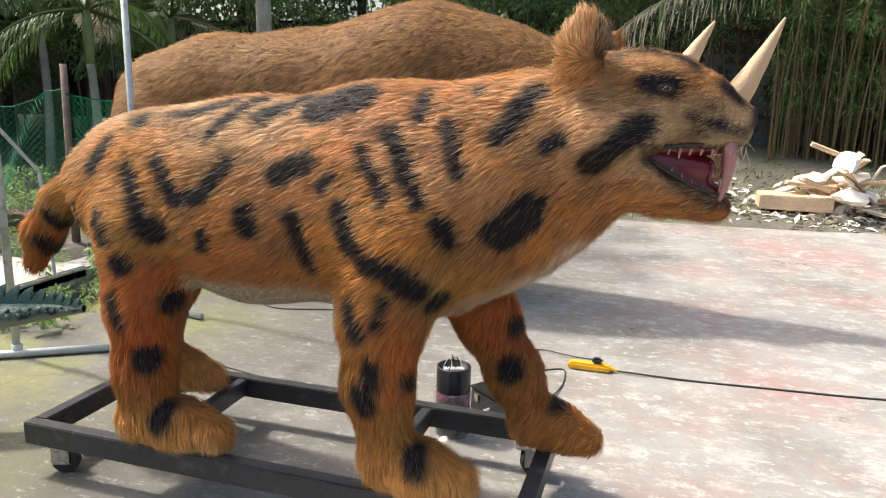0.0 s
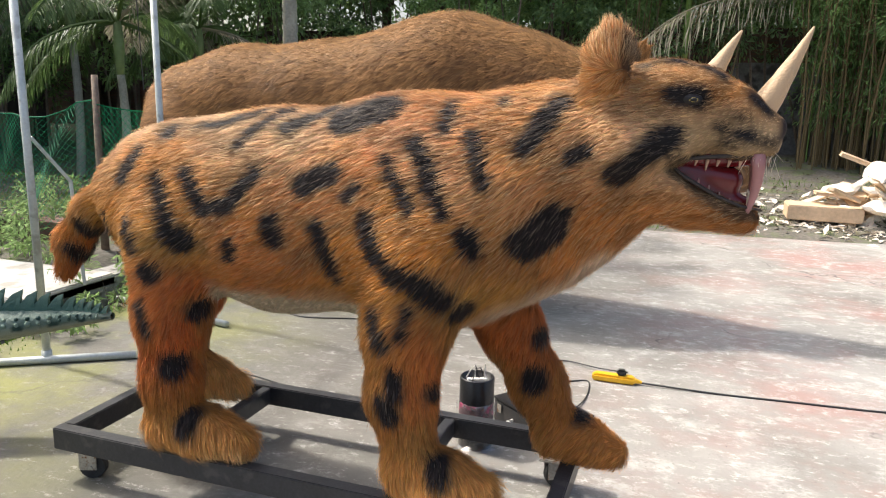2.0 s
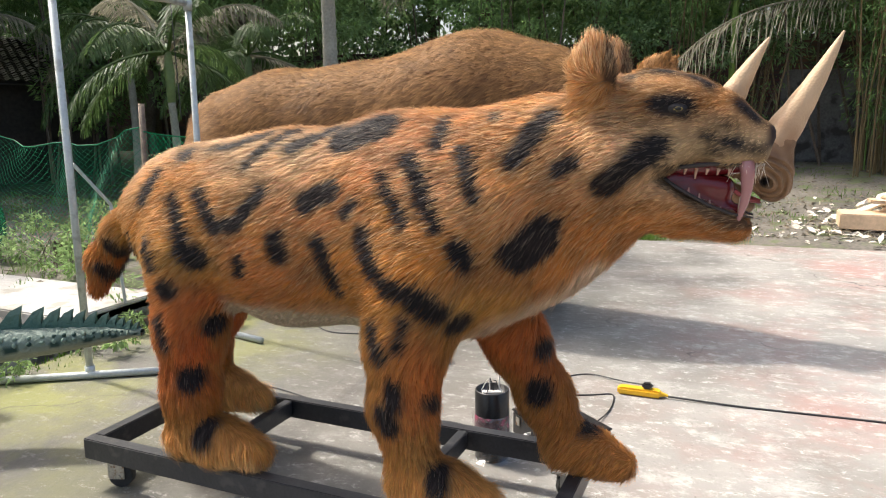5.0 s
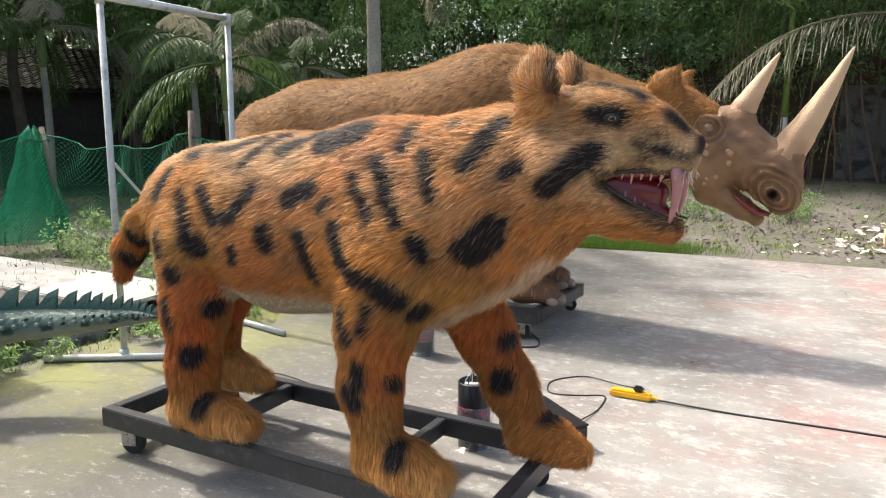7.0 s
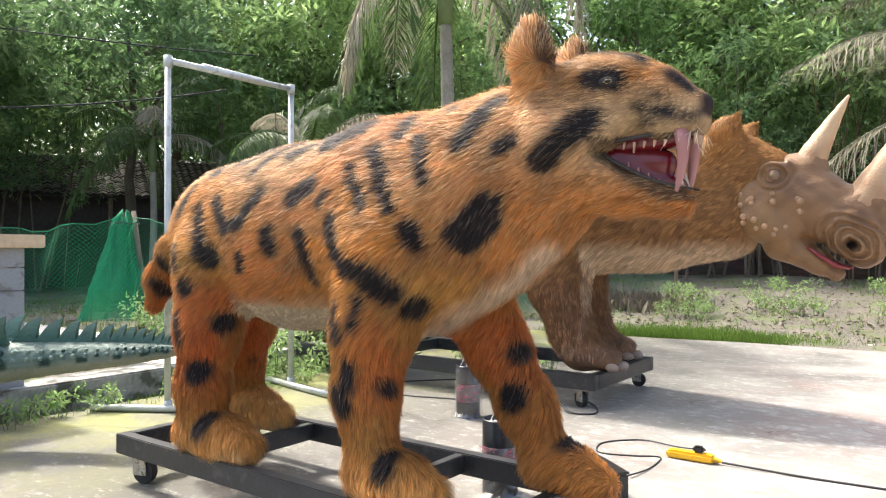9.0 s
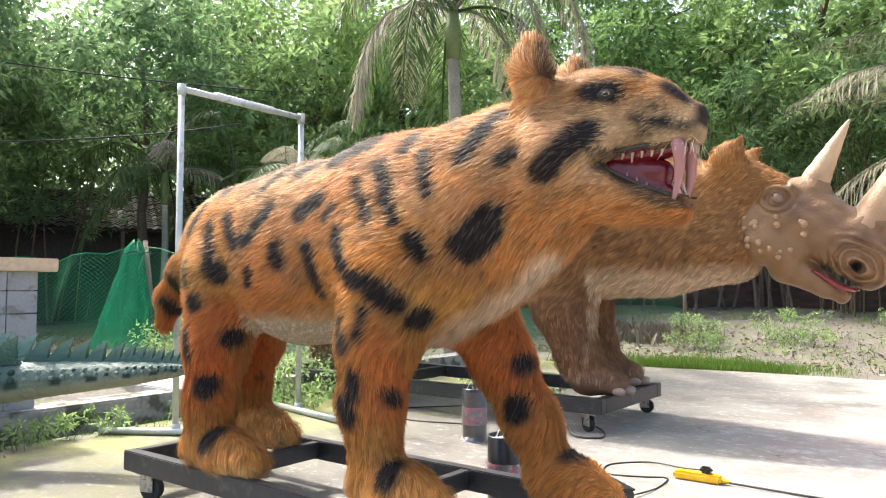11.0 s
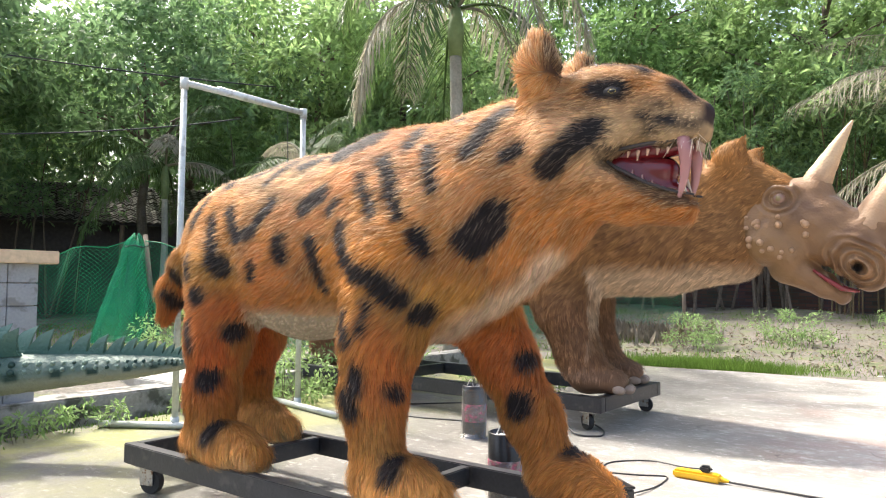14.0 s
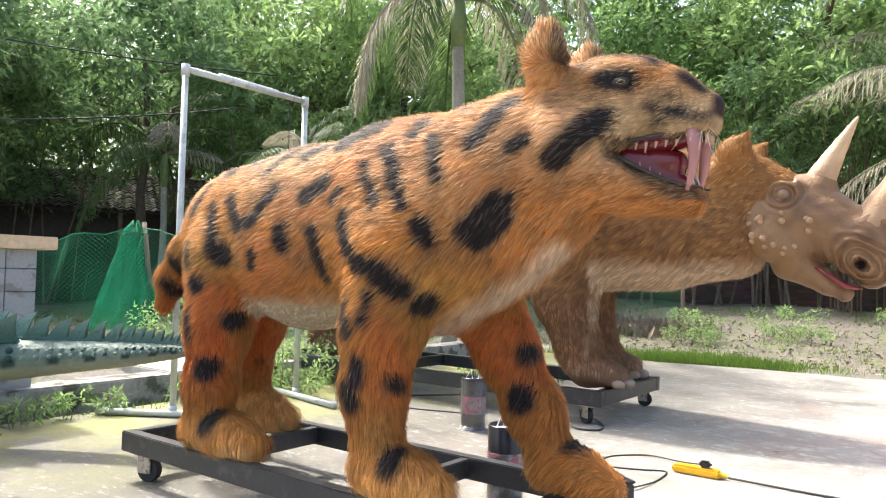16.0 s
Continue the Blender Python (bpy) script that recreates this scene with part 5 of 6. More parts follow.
            pieces.append(bm_piece(bm, (0.16, 0.23, 0.18) if r.random() < 0.6 else (0.02, 0.055, 0.045), 0))
    ob = new("reptile_tail_model", model_mesh("reptile_tail_model", pieces, (M["croc"],)))
    return tagged(ob, "green scaly reptile model tail with pointed back fins, off the ground", "animal model", "animal models")


build_tail()
stand = thing("tail_trestle", (-4.45, -0.2, 0), "plain cement block pier under the reptile tail", "support block")
part("block", box(-0.25, -0.5, 0, 0.3, 0.3, 0.26, 0.012), M["cement"], stand)

# ---- tiled pillar with a timber cap ----
pillar = thing("tiled_pillar", (-4.42, 2.02, 0.17), "grey tiled square pillar with a pale timber cap", "pillar")
part("core", box(-0.17, -0.17, -0.1, 0.17, 0.17, 0.87), M["cement"], pillar)
for z0, z1 in ((0.0, 0.60), (0.606, 0.745), (0.751, 0.87)):
    for a, b in ((-0.18, -0.002), (0.002, 0.18)):
        part("tile", box(a, -0.186, z0, b, -0.17, z1, 0.003), M["tile_grey"], pillar)
        part("tile", box(0.17, a, z0, 0.186, b, z1, 0.003), M["tile_grey"], pillar)
        part("tile", box(a, 0.17, z0, b, 0.186, z1, 0.003), M["tile_grey"], pillar)
part("cap", box(-0.30, -0.40, 0.871, 0.245, 0.285, 0.955, 0.006), M["wood_pale"], pillar, "pale planed timber cap")

# ---- nets, posts, boards ----


def net_sheet(name, a, b, za, zb, low, sag, seed, label, cell=0.055, cord=0.0045):
    """A slack net hung between two posts: crossing cords with knots' spacing cell."""
    a, b = np.array(a, float), np.array(b, float)
    run = np.linalg.norm(b - a)
    nu, nv = int(run / cell), int((max(za, zb) - low) / cell)
    u, v = np.meshgrid(np.linspace(0, 1, nu + 1), np.linspace(0, 1, nv + 1), indexing="ij")
    top = za + (zb - za) * u - sag * 4 * u * (1 - u)
    nrm = np.array([-(b - a)[1], (b - a)[0]]) / run
    belly = 0.10 * np.sin(u * 9 + seed) * np.sin(v * 3 + seed) + 0.05 * np.sin(u * 23 + v * 7)
    x = a[0] + (b - a)[0] * u + nrm[0] * belly
    y = a[1] + (b - a)[1] * u + nrm[1] * belly
    z = low + (top - low) * v + 0.03 * np.sin(u * 17 + seed)
    P = np.stack([x, y, z], -1)
    verts, faces = [], []
    w = np.array([(b - a)[0] / run, (b - a)[1] / run, 0]) * cord / 2
    for s in (1, -1):
        for i in range(nu):
            for j in range(nv):
                p, q = (P[i, j], P[i + 1, j + 1]) if s > 0 else (P[i + 1, j], P[i, j + 1])
                k = len(verts)
                verts += [p - w, p + w, q + w, q - w]
                faces.append((k, k + 1, k + 2, k + 3))
    ob = new(name, raw_mesh(name, verts, faces, M["net"]))
    tagged(ob, label, "net", "green nets")
    rope = part("head_rope", tube([tuple(P[i, -1]) for i in range(0, nu + 1, 3)], 0.006, 5), M["net"], ob)
    return ob


NL = "slack green garden net hung between posts"
net_sheet("garden_net", (-4.92, 4.67), (-6.95, 4.47), 1.40, 1.42, 0.30, 0.16, 0.3, NL)
net_sheet("garden_net", (-6.95, 4.47), (-8.30, 3.35), 1.42, 1.30, 0.35, 0.12, 1.9, NL)
net_sheet("garden_net", (-8.30, 3.35), (-9.3, 1.6), 1.30, 1.45, 0.35, 0.12, 2.7, NL)
net_sheet("garden_net", (-4.92, 4.67), (-3.9, 9.6), 1.40, 1.35, 0.25, 0.20, 4.1, NL)
net_sheet("garden_net", (-5.0, 11.5), (-3.3, 11.7), 1.15, 1.05, 0.30, 0.05, 5.2, NL)
for x, y, h, lean in ((-5.0, 11.5, 1.0, 0.0), (-3.3, 11.7, 0.95, 0.0), (-4.92, 4.67, 1.45, 0.02), (-7.05, 4.55, 1.30, 0.22), (-8.30, 3.35, 1.36, 0.03), (-9.3, 1.6, 1.5, -0.04), (-3.9, 9.6, 1.6, 0.0)):
    ob = new("net_post", mesh_of("net_post", tube([(0, 0, -0.1), (lean * 0.4, 0.0, h * 0.5), (lean - lean, 0.02, h)], [0.035, 0.03, 0.026], 8), M["wood_old"], smooth=True))
    ob.matrix_world = pose(x + (0.25 if lean > 0.2 else 0), y, float(rise(np.array([x]), np.array([y]))[0]), 0, -8 if lean > 0.2 else 0, 0)
    tagged(ob, "thin weathered wooden net post set in the lawn", "post", "net posts")


def net_bunch():
    """Net gathered into a hanging bunch: folded sheet, thick at the knot."""
    bm = bmesh.new()
    rows = []
    for j in range(15):
        v = j / 14
        z = 0.12 + 1.16 * v
        spread = (0.15 - 0.06 * v + 0.03 * math.sin(v * 6)) * min(1.0, (1.04 - v) * 7)
        rows.append([])
        for k in range(44):
            a = 2 * math.pi * k / 44
            rr = spread * (1 + 0.33 * math.sin(a * 7 + v * 2) + 0.12 * math.sin(a * 13 - v * 5))
            out = max(0.0, -0.5 * math.cos(a) - 0.86 * math.sin(a)) * (1 - v) ** 0.9 * (0.30 + 0.08 * math.sin(a * 9 + v * 6))
            rows[-1].append(bm.verts.new((rr * math.cos(a) * 1.15 + 0.05 * math.sin(v * 5) - 0.5 * out, rr * math.sin(a) - 0.86 * out, z + (0.06 * math.sin(a * 2) if v > 0.9 else 0))))
    for p, q in zip(rows, rows[1:]):
        for k in range(44):
            bm.faces.new((p[k], p[(k + 1) % 44], q[(k + 1) % 44], q[k]))
    bm.faces.new(rows[-1])
    ob = new("gathered_net", mesh_of("gathered_net", bm, M["net_folds"], smooth=True))
    ob.matrix_world = pose(-6.95, 4.47, 0.13)
    part("tie_cord", tube([(0.13 * math.cos(k / 3.82), 0.13 * math.sin(k / 3.82), 1.18 + 0.01 * math.sin(k)) for k in range(25)], 0.008, 5), M["cable"], ob)
    tagged(ob, "bunched green net hanging in folds from a post", "net", "green nets")


net_bunch()
board = new("leaning_board", mesh_of("leaning_board", box(-0.02, -0.75, 0, 0.02, 0.75, 1.25, 0.004), M["canvas"]))
board.matrix_world = pose(-9.6, 3.1, 0.14, 0, -5, -28)
tagged(board, "large beige board propped upright at the lawn's edge", "board")
stick = new("leaning_stick", mesh_of("leaning_stick", tube([(0, 0, 0), (0.02, 0.01, 0.55), (-0.01, 0, 1.15)], [0.035, 0.032, 0.025], 8), M["wood_old"], smooth=True))
stick.matrix_world = pose(-5.6, 1.95, 0.15, 14, -12, 0)
tagged(stick, "weathered brown stake leaning beside the tiled pillar", "stake")

# stack of old bricks by the lawn
stack = thing("brick_stack", (-5.75, 4.75, 0.165), "low stack of old red bricks beside the path", "brick stack")
for j in range(3):
    for i in range(3):
        for k in range(2):
            part("brick", box(-0.37 + 0.245 * i + 0.01 * j, -0.12 + 0.12 * k, 0.063 * j, -0.37 + 0.245 * i + 0.235 + 0.01 * j, -0.12 + 0.12 * k + 0.112, 0.063 * j + 0.06, 0.004), M["brick"], stack)

# ---- drums, boxes, socket, cables ----


def drum(x, y, wrapped, label, turn=0):
    d = thing("motor_drum", (x, y, 0), label, "drum", "black drums")
    part("body", lathe([(0.074, 0.0), (0.076, 0.004), (0.076, 0.315), (0.072, 0.320), (0.068, 0.318), (0.066, 0.29)], 32), M["black_plastic"], d, smooth=True)
    part("label_band", lathe([(0.0765, 0.10), (0.0772, 0.102), (0.0772, 0.205), (0.0765, 0.207)], 32), M["label_dark"], d, "dark printed label band", smooth=True)
    part("connector", box(-0.045, -0.014, 0.288, 0.045, 0.014, 0.308, 0.003), M["white_plastic"], d, "white terminal strip")
    for k in range(4):
        a = 1.6 * k
        part("wire", tube([(-0.03 + 0.02 * k, 0, 0.305), (-0.03 + 0.02 * k + 0.02 * math.cos(a), 0.02 * math.sin(a), 0.35 + 0.01 * k), (0.03 * math.cos(a + 1), 0.04 * math.sin(a + 1), 0.345), (0.055 * math.cos(a + 1), 0.055 * math.sin(a + 1), 0.30)], 0.0022, 5), M["white_plastic" if k % 2 else "cable"], d)
    bm = bmesh.new()
    rows = []
    r = random.Random(int(x * 100) + 3)
    top = 0.30 if wrapped else 0.21
    for j in range(12):
        z = top * j / 11 + 0.002
        rows.append([bm.verts.new(((0.083 + r.uniform(-0.004, 0.011) + (0.02 if j == 0 else 0)) * math.cos(2 * math.pi * k / 30), (0.083 + r.uniform(-0.004, 0.011) + (0.02 if j == 0 else 0)) * math.sin(2 * math.pi * k / 30), z)) for k in range(30)])
    for p, q in zip(rows, rows[1:]):
        for k in range(30):
            bm.faces.new((p[k], p[(k + 1) % 30], q[(k + 1) % 30], q[k]))
    part("plastic_wrap", bm, M["wrap"], d, "crinkled clear plastic wrap")
    d.rotation_euler[2] = radians(turn)
    return d


drum(-1.02, 2.71, False, "black motor drum with a label band, half unwrapped, beside the frame", 20)
drum(-1.93, 3.80, True, "black motor drum in clear plastic wrap on the slab", 70)


def control_box(x, y, turn, label):
    b = thing("control_box", (x, y, 0), label, "control box", "control boxes", turn=turn)
    part("case", box(-0.20, -0.13, 0.004, 0.20, 0.13, 0.115, 0.006), M["black_plastic"], b)
    part("lid", box(-0.203, -0.133, 0.1155, 0.203, 0.133, 0.125, 0.003), M["black_plastic"], b)
    part("grip", tube([(-0.05, -0.134, 0.06), (-0.05, -0.165, 0.06), (0.05, -0.165, 0.06), (0.05, -0.134, 0.06)], 0.007, 8), M["white_plastic"], b)
    for sx in (-0.15, 0.15):
        part("latch", box(sx - 0.015, -0.137, 0.06, sx + 0.015, -0.1335, 0.10, 0.001), M["caster_metal"], b)
    for sx in (-0.17, 0.17):
        part("foot", lathe([(0.012, 0), (0.014, 0.002), (0.014, 0.004)], 10), M["rubber"], b).matrix_basis = pose(sx, 0.1, 0)
    for k in range(3):
        part("knob", tube([(0.08 + 0.03 * k, -0.13, 0.035), (0.08 + 0.03 * k, -0.145, 0.035)], 0.008, 10), M["white_plastic"], b)
    return b


control_box(-1.90, 1.20, 28, "black metal control box with lid and handle on the slab")
control_box(-0.77, 2.95, -38, "black metal control box beside the cat model's front foot")

socket = thing("extension_socket", (-0.52, 3.685, 0), "yellow extension socket with a black plug lying on the slab", "extension socket", turn=1.0)
part("body", box(-0.115, -0.030, 0.002, 0.115, 0.030, 0.040, 0.009), M["yellow"], socket)
part("face", box(-0.095, -0.022, 0.0402, 0.095, 0.022, 0.043, 0.001), M["yellow"], socket)
part("plug", box(0.015, -0.02, 0.0432, 0.065, 0.02, 0.075, 0.008), M["black_plastic"], socket, "black plug")
part("strain_relief", tube([(0.115, 0, 0.02), (0.15, 0, 0.016)], [0.014, 0.008], 10), M["yellow"], socket)


def cable(points, radius, label, z0=0.0):
    """A cable laid through plan points, rounded by averaging."""
    p = np.array([(x, y, (q[0] if q else radius)) for x, y, *q in points], float)
    t = np.linspace(0, len(p) - 1, len(p) * 9)
    c = np.stack([np.interp(t, range(len(p)), p[:, i]) for i in range(3)], 1)
    for _ in range(14):
        c[1:-1] = (c[:-2] + 2 * c[1:-1] + c[2:]) / 4
    ob = new("cable", mesh_of("cable", tube([tuple(q) for q in c], radius, 7), M["cable"], smooth=True))
    return tagged(ob, label, "cable", "cables")


CL = "thin black rubber cable lying loose on the slab"
cable([(-0.37, 3.685, 0.014), (0.0, 3.70), (0.4, 3.74), (0.8, 3.77), (1.6, 3.90), (3.2, 3.8), (5.0, 4.1)], 0.0055, CL)
cable([(-0.45, 3.69, 0.06), (-0.62, 3.80, 0.02), (-0.85, 3.92), (-1.02, 3.72), (-0.95, 3.50), (-0.75, 3.58), (-0.64, 3.66), (-0.62, 3.40), (-0.68, 3.10, 0.02), (-0.66, 3.02, 0.05)], 0.004, CL)
cable([(-1.02, 2.79, 0.03), (-1.3, 3.0), (-1.7, 2.85), (-2.1, 2.95), (-2.5, 3.05), (-2.9, 2.9)], 0.004, CL)
cable([(-1.93, 3.90, 0.03), (-2.2, 4.2), (-2.7, 4.0), (-3.1, 4.35), (-2.6, 4.9)], 0.005, CL)
cable([(-1.55, 4.30, 0.05), (-1.45, 4.22), (-1.3, 4.30), (-1.38, 4.50), (-1.6, 4.6, 0.05)], 0.006, CL)
cable([(-1.95, 1.08, 0.05), (-2.2, 1.1), (-2.6, 1.25), (-3.2, 1.1), (-3.9, 1.15)], 0.007, CL)


# ---- planting ----
def palm(x, y, height, radius, fronds, length, droop, seed, label, dry=0.3, z0=None, start=0.0, spread=360.0, lift=55.0, dip=75):
    r = random.Random(seed)
    rg = np.random.default_rng(seed)
    base = float(rise(np.array([x]), np.array([y]))[0]) if z0 is None else z0
    p = thing("palm_tree", (x, y, base), label, "palm tree", "palms")
    pts, rad = [], []
    for i in range(int(height / 0.06)):
        t = i / (height / 0.06)
        pts.append((0.05 * math.sin(t * 3), 0.03 * math.sin(t * 2.2), i * 0.06))
        rad.append(radius * (1.15 - 0.3 * t) * (1.06 if i % 2 else 0.97))
    part("trunk", tube(pts, rad, 12), M["palm_bark"], p, smooth=True)
    top = Vector(pts[-1])
    part("crownshaft", tube([top, top + Vector((0, 0, 0.35)), top + Vector((0, 0, 0.7))], [radius * 0.95, radius * 1.25, radius * 0.6], 12), M["palm_shaft"], p, smooth=True)
    crown = top + Vector((0, 0, 0.6))
    for k in range(fronds):
        az = radians(start + spread * k / fronds + r.uniform(-12, 12))
        el = radians(lift - dip * ((k * 7) % fronds) / fronds + r.uniform(-10, 10))
        ln = length * r.uniform(0.85, 1.1)
        q, way, line = crown.copy(), Vector((math.cos(az) * math.cos(el), math.sin(az) * math.cos(el), math.sin(el))), []
        seg = 26
        for i in range(seg):
            line.append(q.copy())
            q += way * (ln / seg)
            way = (way + Vector((0, 0, -droop / seg * (0.4 + 1.2 * i / seg)))).normalized()
        fr = part("frond", tube([tuple(q) for q in line], [0.022 * (1 - i / seg) + 0.004 for i in range(seg)], 5), M["palm_dry" if r.random() < dry else "palm_leaf"], p)
        L = np.array([tuple(q) for q in line])
        n = 150
        t = np.linspace(0.14, 0.99, n)
        at = np.stack([np.interp(t * (seg - 1), range(seg), L[:, i]) for i in range(3)], 1)
        ways = unit(np.stack([np.interp(t * (seg - 1), range(seg), np.gradient(L, axis=0)[:, i]) for i in range(3)], 1))
        lat = unit(np.cross(ways, [0, 0, 1]))
        s = np.where(np.arange(n) % 2 == 0, 1.0, -1.0)[:, None]
        d = ways * 0.55 + lat * s * 0.8 + np.array([0, 0, -0.55]) + rg.normal(size=(n, 3)) * 0.12
        size = length * 0.20 * np.sin(np.clip(t, 0.06, 0.97) * math.pi) ** 0.5 * rg.uniform(0.8, 1.15, n) + 0.05
        v1, f1 = leaf_arrays(at, d, np.tile([0, 0, 1.0], (n, 1)) + rg.normal(size=(n, 3)) * 0.2, size * 0.55, np.full(n, 0.022))
        end = at + unit(d) * (size * 0.45)[:, None]
        v2, f2 = leaf_arrays(end, d + np.array([0, 0, -0.7]), np.tile([0, 0, 1.0], (n, 1)) + ways * 0.5, size * 0.6, np.full(n, 0.020))
        leaflets = raw_mesh("blade", np.concatenate([v1, v2]), np.concatenate([f1, f2 + len(v1)]), fr.data.materials[0])
        part("blade", leaflets, None, fr)
    return p


palm(-4.66, 7.25, 3.75, 0.085, 14, 2.7, 5.2, 3, "slim palm with ringed pale trunk and drooping half-dry fronds", 0.55, lift=62)
palm(-9.2, 8.7, 2.2, 0.06, 10, 1.9, 2.0, 5, "small palm with arching green fronds at the lawn's edge", 0.2)
palm(-7.6, 9.6, 1.9, 0.05, 9, 1.8, 2.0, 9, "small palm with arching green fronds at the lawn's edge", 0.2)
palm(-6.7, 6.9, 1.6, 0.05, 9, 1.7, 1.9, 15, "small palm with arching green fronds at the lawn's edge", 0.3)
palm(-11.2, 7.4, 2.3, 0.06, 10, 2.0, 2.0, 19, "small palm with arching green fronds at the lawn's edge", 0.2)
palm(1.9, 14.3, 2.2, 0.06, 6, 4.6, 1.5, 11, "palm with arching grey-green half-dry fronds among the bamboo", 0.7, start=172.0, spread=50.0, lift=52, dip=38)


def tree(name, x, y, height, crown_r, seed, leaf, label, count=105, per=105, low=0.30, size=0.21, z0=None):
    r = np.random.default_rng(seed)
    rr = random.Random(seed)
    base = float(rise(np.array([x]), np.array([y]))[0]) - 0.05 if z0 is None else z0
    t = thing(name, (x, y, base), label, "tree", "trees round the yard")
    trunk = [(0, 0, 0)]
    for i in range(1, 8):
        trunk.append((trunk[-1][0] + rr.uniform(-0.10, 0.10), trunk[-1][1] + rr.uniform(-0.10, 0.10), height * 0.78 * i / 7))
    tk = part("trunk", tube(trunk, [0.15 * (1 - 0.1 * i) * height / 8 for i in range(8)], 9), M["bark"], t, smooth=True)
    bm = bmesh.new()
    for i in range(9):
        a, h = rr.uniform(0, 6.28), rr.uniform(low + 0.05, 0.72) * height
        b = Vector((0.1 * rr.uniform(-1, 1), 0.1 * rr.uniform(-1, 1), h))
        e = b + Vector((math.cos(a), math.sin(a), 0.45)) * crown_r * rr.uniform(0.5, 0.85)
        tube([b, b.lerp(e, 0.5) + Vector((0, 0, 0.15)), e], [0.055, 0.035, 0.012], 6, bm)
    part("branching", bm, M["bark"], t)
    u = unit(r.normal(size=(count, 3)))
    rad = r.uniform(0.35, 1.0, count) ** 0.5
    mid, tall = height * (low + 1) / 2, height * (1 - low) / 2
    bump = 1 + 0.22 * np.sin(u[:, 0] * 5 + seed) + 0.18 * np.sin(u[:, 2] * 6 + u[:, 1] * 4 + seed)
    c = u * (rad * bump)[:, None] * np.array([crown_r, crown_r, tall]) + np.array([0, 0, mid])
    at, way = clumps(r, c, r.uniform(0.35, 0.75, count) * crown_r / 2.4, per)
    n = len(at)
    face = np.tile([0, 0, 1.0], (n, 1)) + r.normal(size=(n, 3)) * 0.55
    part("crown", leaf_mesh("crown", M[leaf], at, way, face, size * r.uniform(0.6, 1.3, n), size * 0.42 * r.uniform(0.7, 1.2, n)), None, t)
    return t


TL = "dense broad-leaved tree behind the yard"
kinds = [
    tree("tree", 1.2, 19.5, 9.0, 3.0, 1, "leaf", TL), tree("tree", -3.4, 18.6, 8.2, 2.8, 2, "leaf_light", "leafy tree with bright yellow-green crown behind the wall"),
    tree("tree", -8.0, 18.0, 9.2, 3.0, 3, "leaf", TL), tree("tree", -13.5, 8.6, 7.2, 2.5, 4, "leaf_dark", "dark glossy-leaved tree over the lawn's edge", 100, 90, 0.38, 0.21),
]
spots = [(5.4, 18.3, 0, 8), (9.5, 20.0, 2, 140), (-0.9, 20.8, 1, 60), (-6.0, 20.5, 0, 200), (-10.8, 16.6, 1, 300), (-12.5, 19.8, 2, 80), (-15.2, 15.4, 0, 30), (-17.8, 12.2, 2, 250), (-19.5, 8.0, 1, 110), (-20.5, 3.4, 0, 340), (-10.2, 13.0, 1, 170), (-16.0, 4.6, 3, 60), (-12.2, 12.2, 1, 200), (-14.2, 1.0, 3, 290), (3.3, 22.0, 1, 120), (13.5, 18.0, 0, 20), (-21.5, 15.0, 2, 45), (-12.3, 3.0, 3, 140), (-18.2, 6.0, 0, 77), (-14.5, 12.8, 2, 190), (-2.2, 16.8, 1, 33), (-6.2, 16.9, 2, 210), (6.9, 16.6, 1, 250), (-24.5, 9.0, 0, 10), (-25.5, 13.5, 2, 130), (-23.0, 18.5, 0, 220), (-27.0, 4.5, 2, 300), (-3.2, 25.0, 0, 15), (2.2, 26.0, 2, 95), (6.5, 24.0, 0, 150), (-8.0, 25.0, 2, 240), (11.5, 23.0, 0, 310)]
for x, y, k, turn in spots:
    copy_thing(kinds[k], pose(x, y, float(rise(np.array([x]), np.array([y]))[0]) - 0.05, 0, 0, turn))


def thicket(x, y, w, d, tall, seed, leaf, label, low=0.25, count=60, per=90, size=0.13, z0=None):
    """Understorey shrub: stems and a loose broad crown to the ground."""
    r = np.random.default_rng(seed)
    rr = random.Random(seed)
    base = float(rise(np.array([x]), np.array([y]))[0]) - 0.04 if z0 is None else z0
    t = thing("shrub", (x, y, base), label, "shrub", "shrubs along the wall")
    bm = bmesh.new()
    for i in range(12):
        a = Vector((rr.uniform(-0.4, 0.4) * w, rr.uniform(-0.3, 0.3) * d, 0))
        e = a + Vector((rr.uniform(-0.25, 0.25) * w, rr.uniform(-0.25, 0.25) * d, tall * rr.uniform(0.5, 0.95)))
        thin = min(1.0, tall / 3)
        tube([a, a.lerp(e, 0.5) + Vector((rr.uniform(-0.1, 0.1), rr.uniform(-0.1, 0.1), 0)) * thin, e], [0.03 * thin, 0.022 * thin, 0.008 * thin], 6, bm)
    part("stem", bm, M["bark"], t)
    c = np.stack([r.uniform(-0.5, 0.5, count) * w, r.uniform(-0.5, 0.5, count) * d, tall * (low + (1 - low) * r.uniform(0, 1, count) ** 0.8)], 1)
    at, way = clumps(r, c, r.uniform(0.22, 0.5, count) * max(0.16, min(1.0, tall / 1.2)), per)
    at[:, 2] = np.maximum(at[:, 2], 0.05)
    n = len(at)
    part("foliage", leaf_mesh("foliage", M[leaf], at, way, np.tile([0, 0, 1.0], (n, 1)) + r.normal(size=(n, 3)) * 0.6, size * r.uniform(0.6, 1.3, n), size * 0.36 * r.uniform(0.7, 1.2, n)), None, t)
    return t


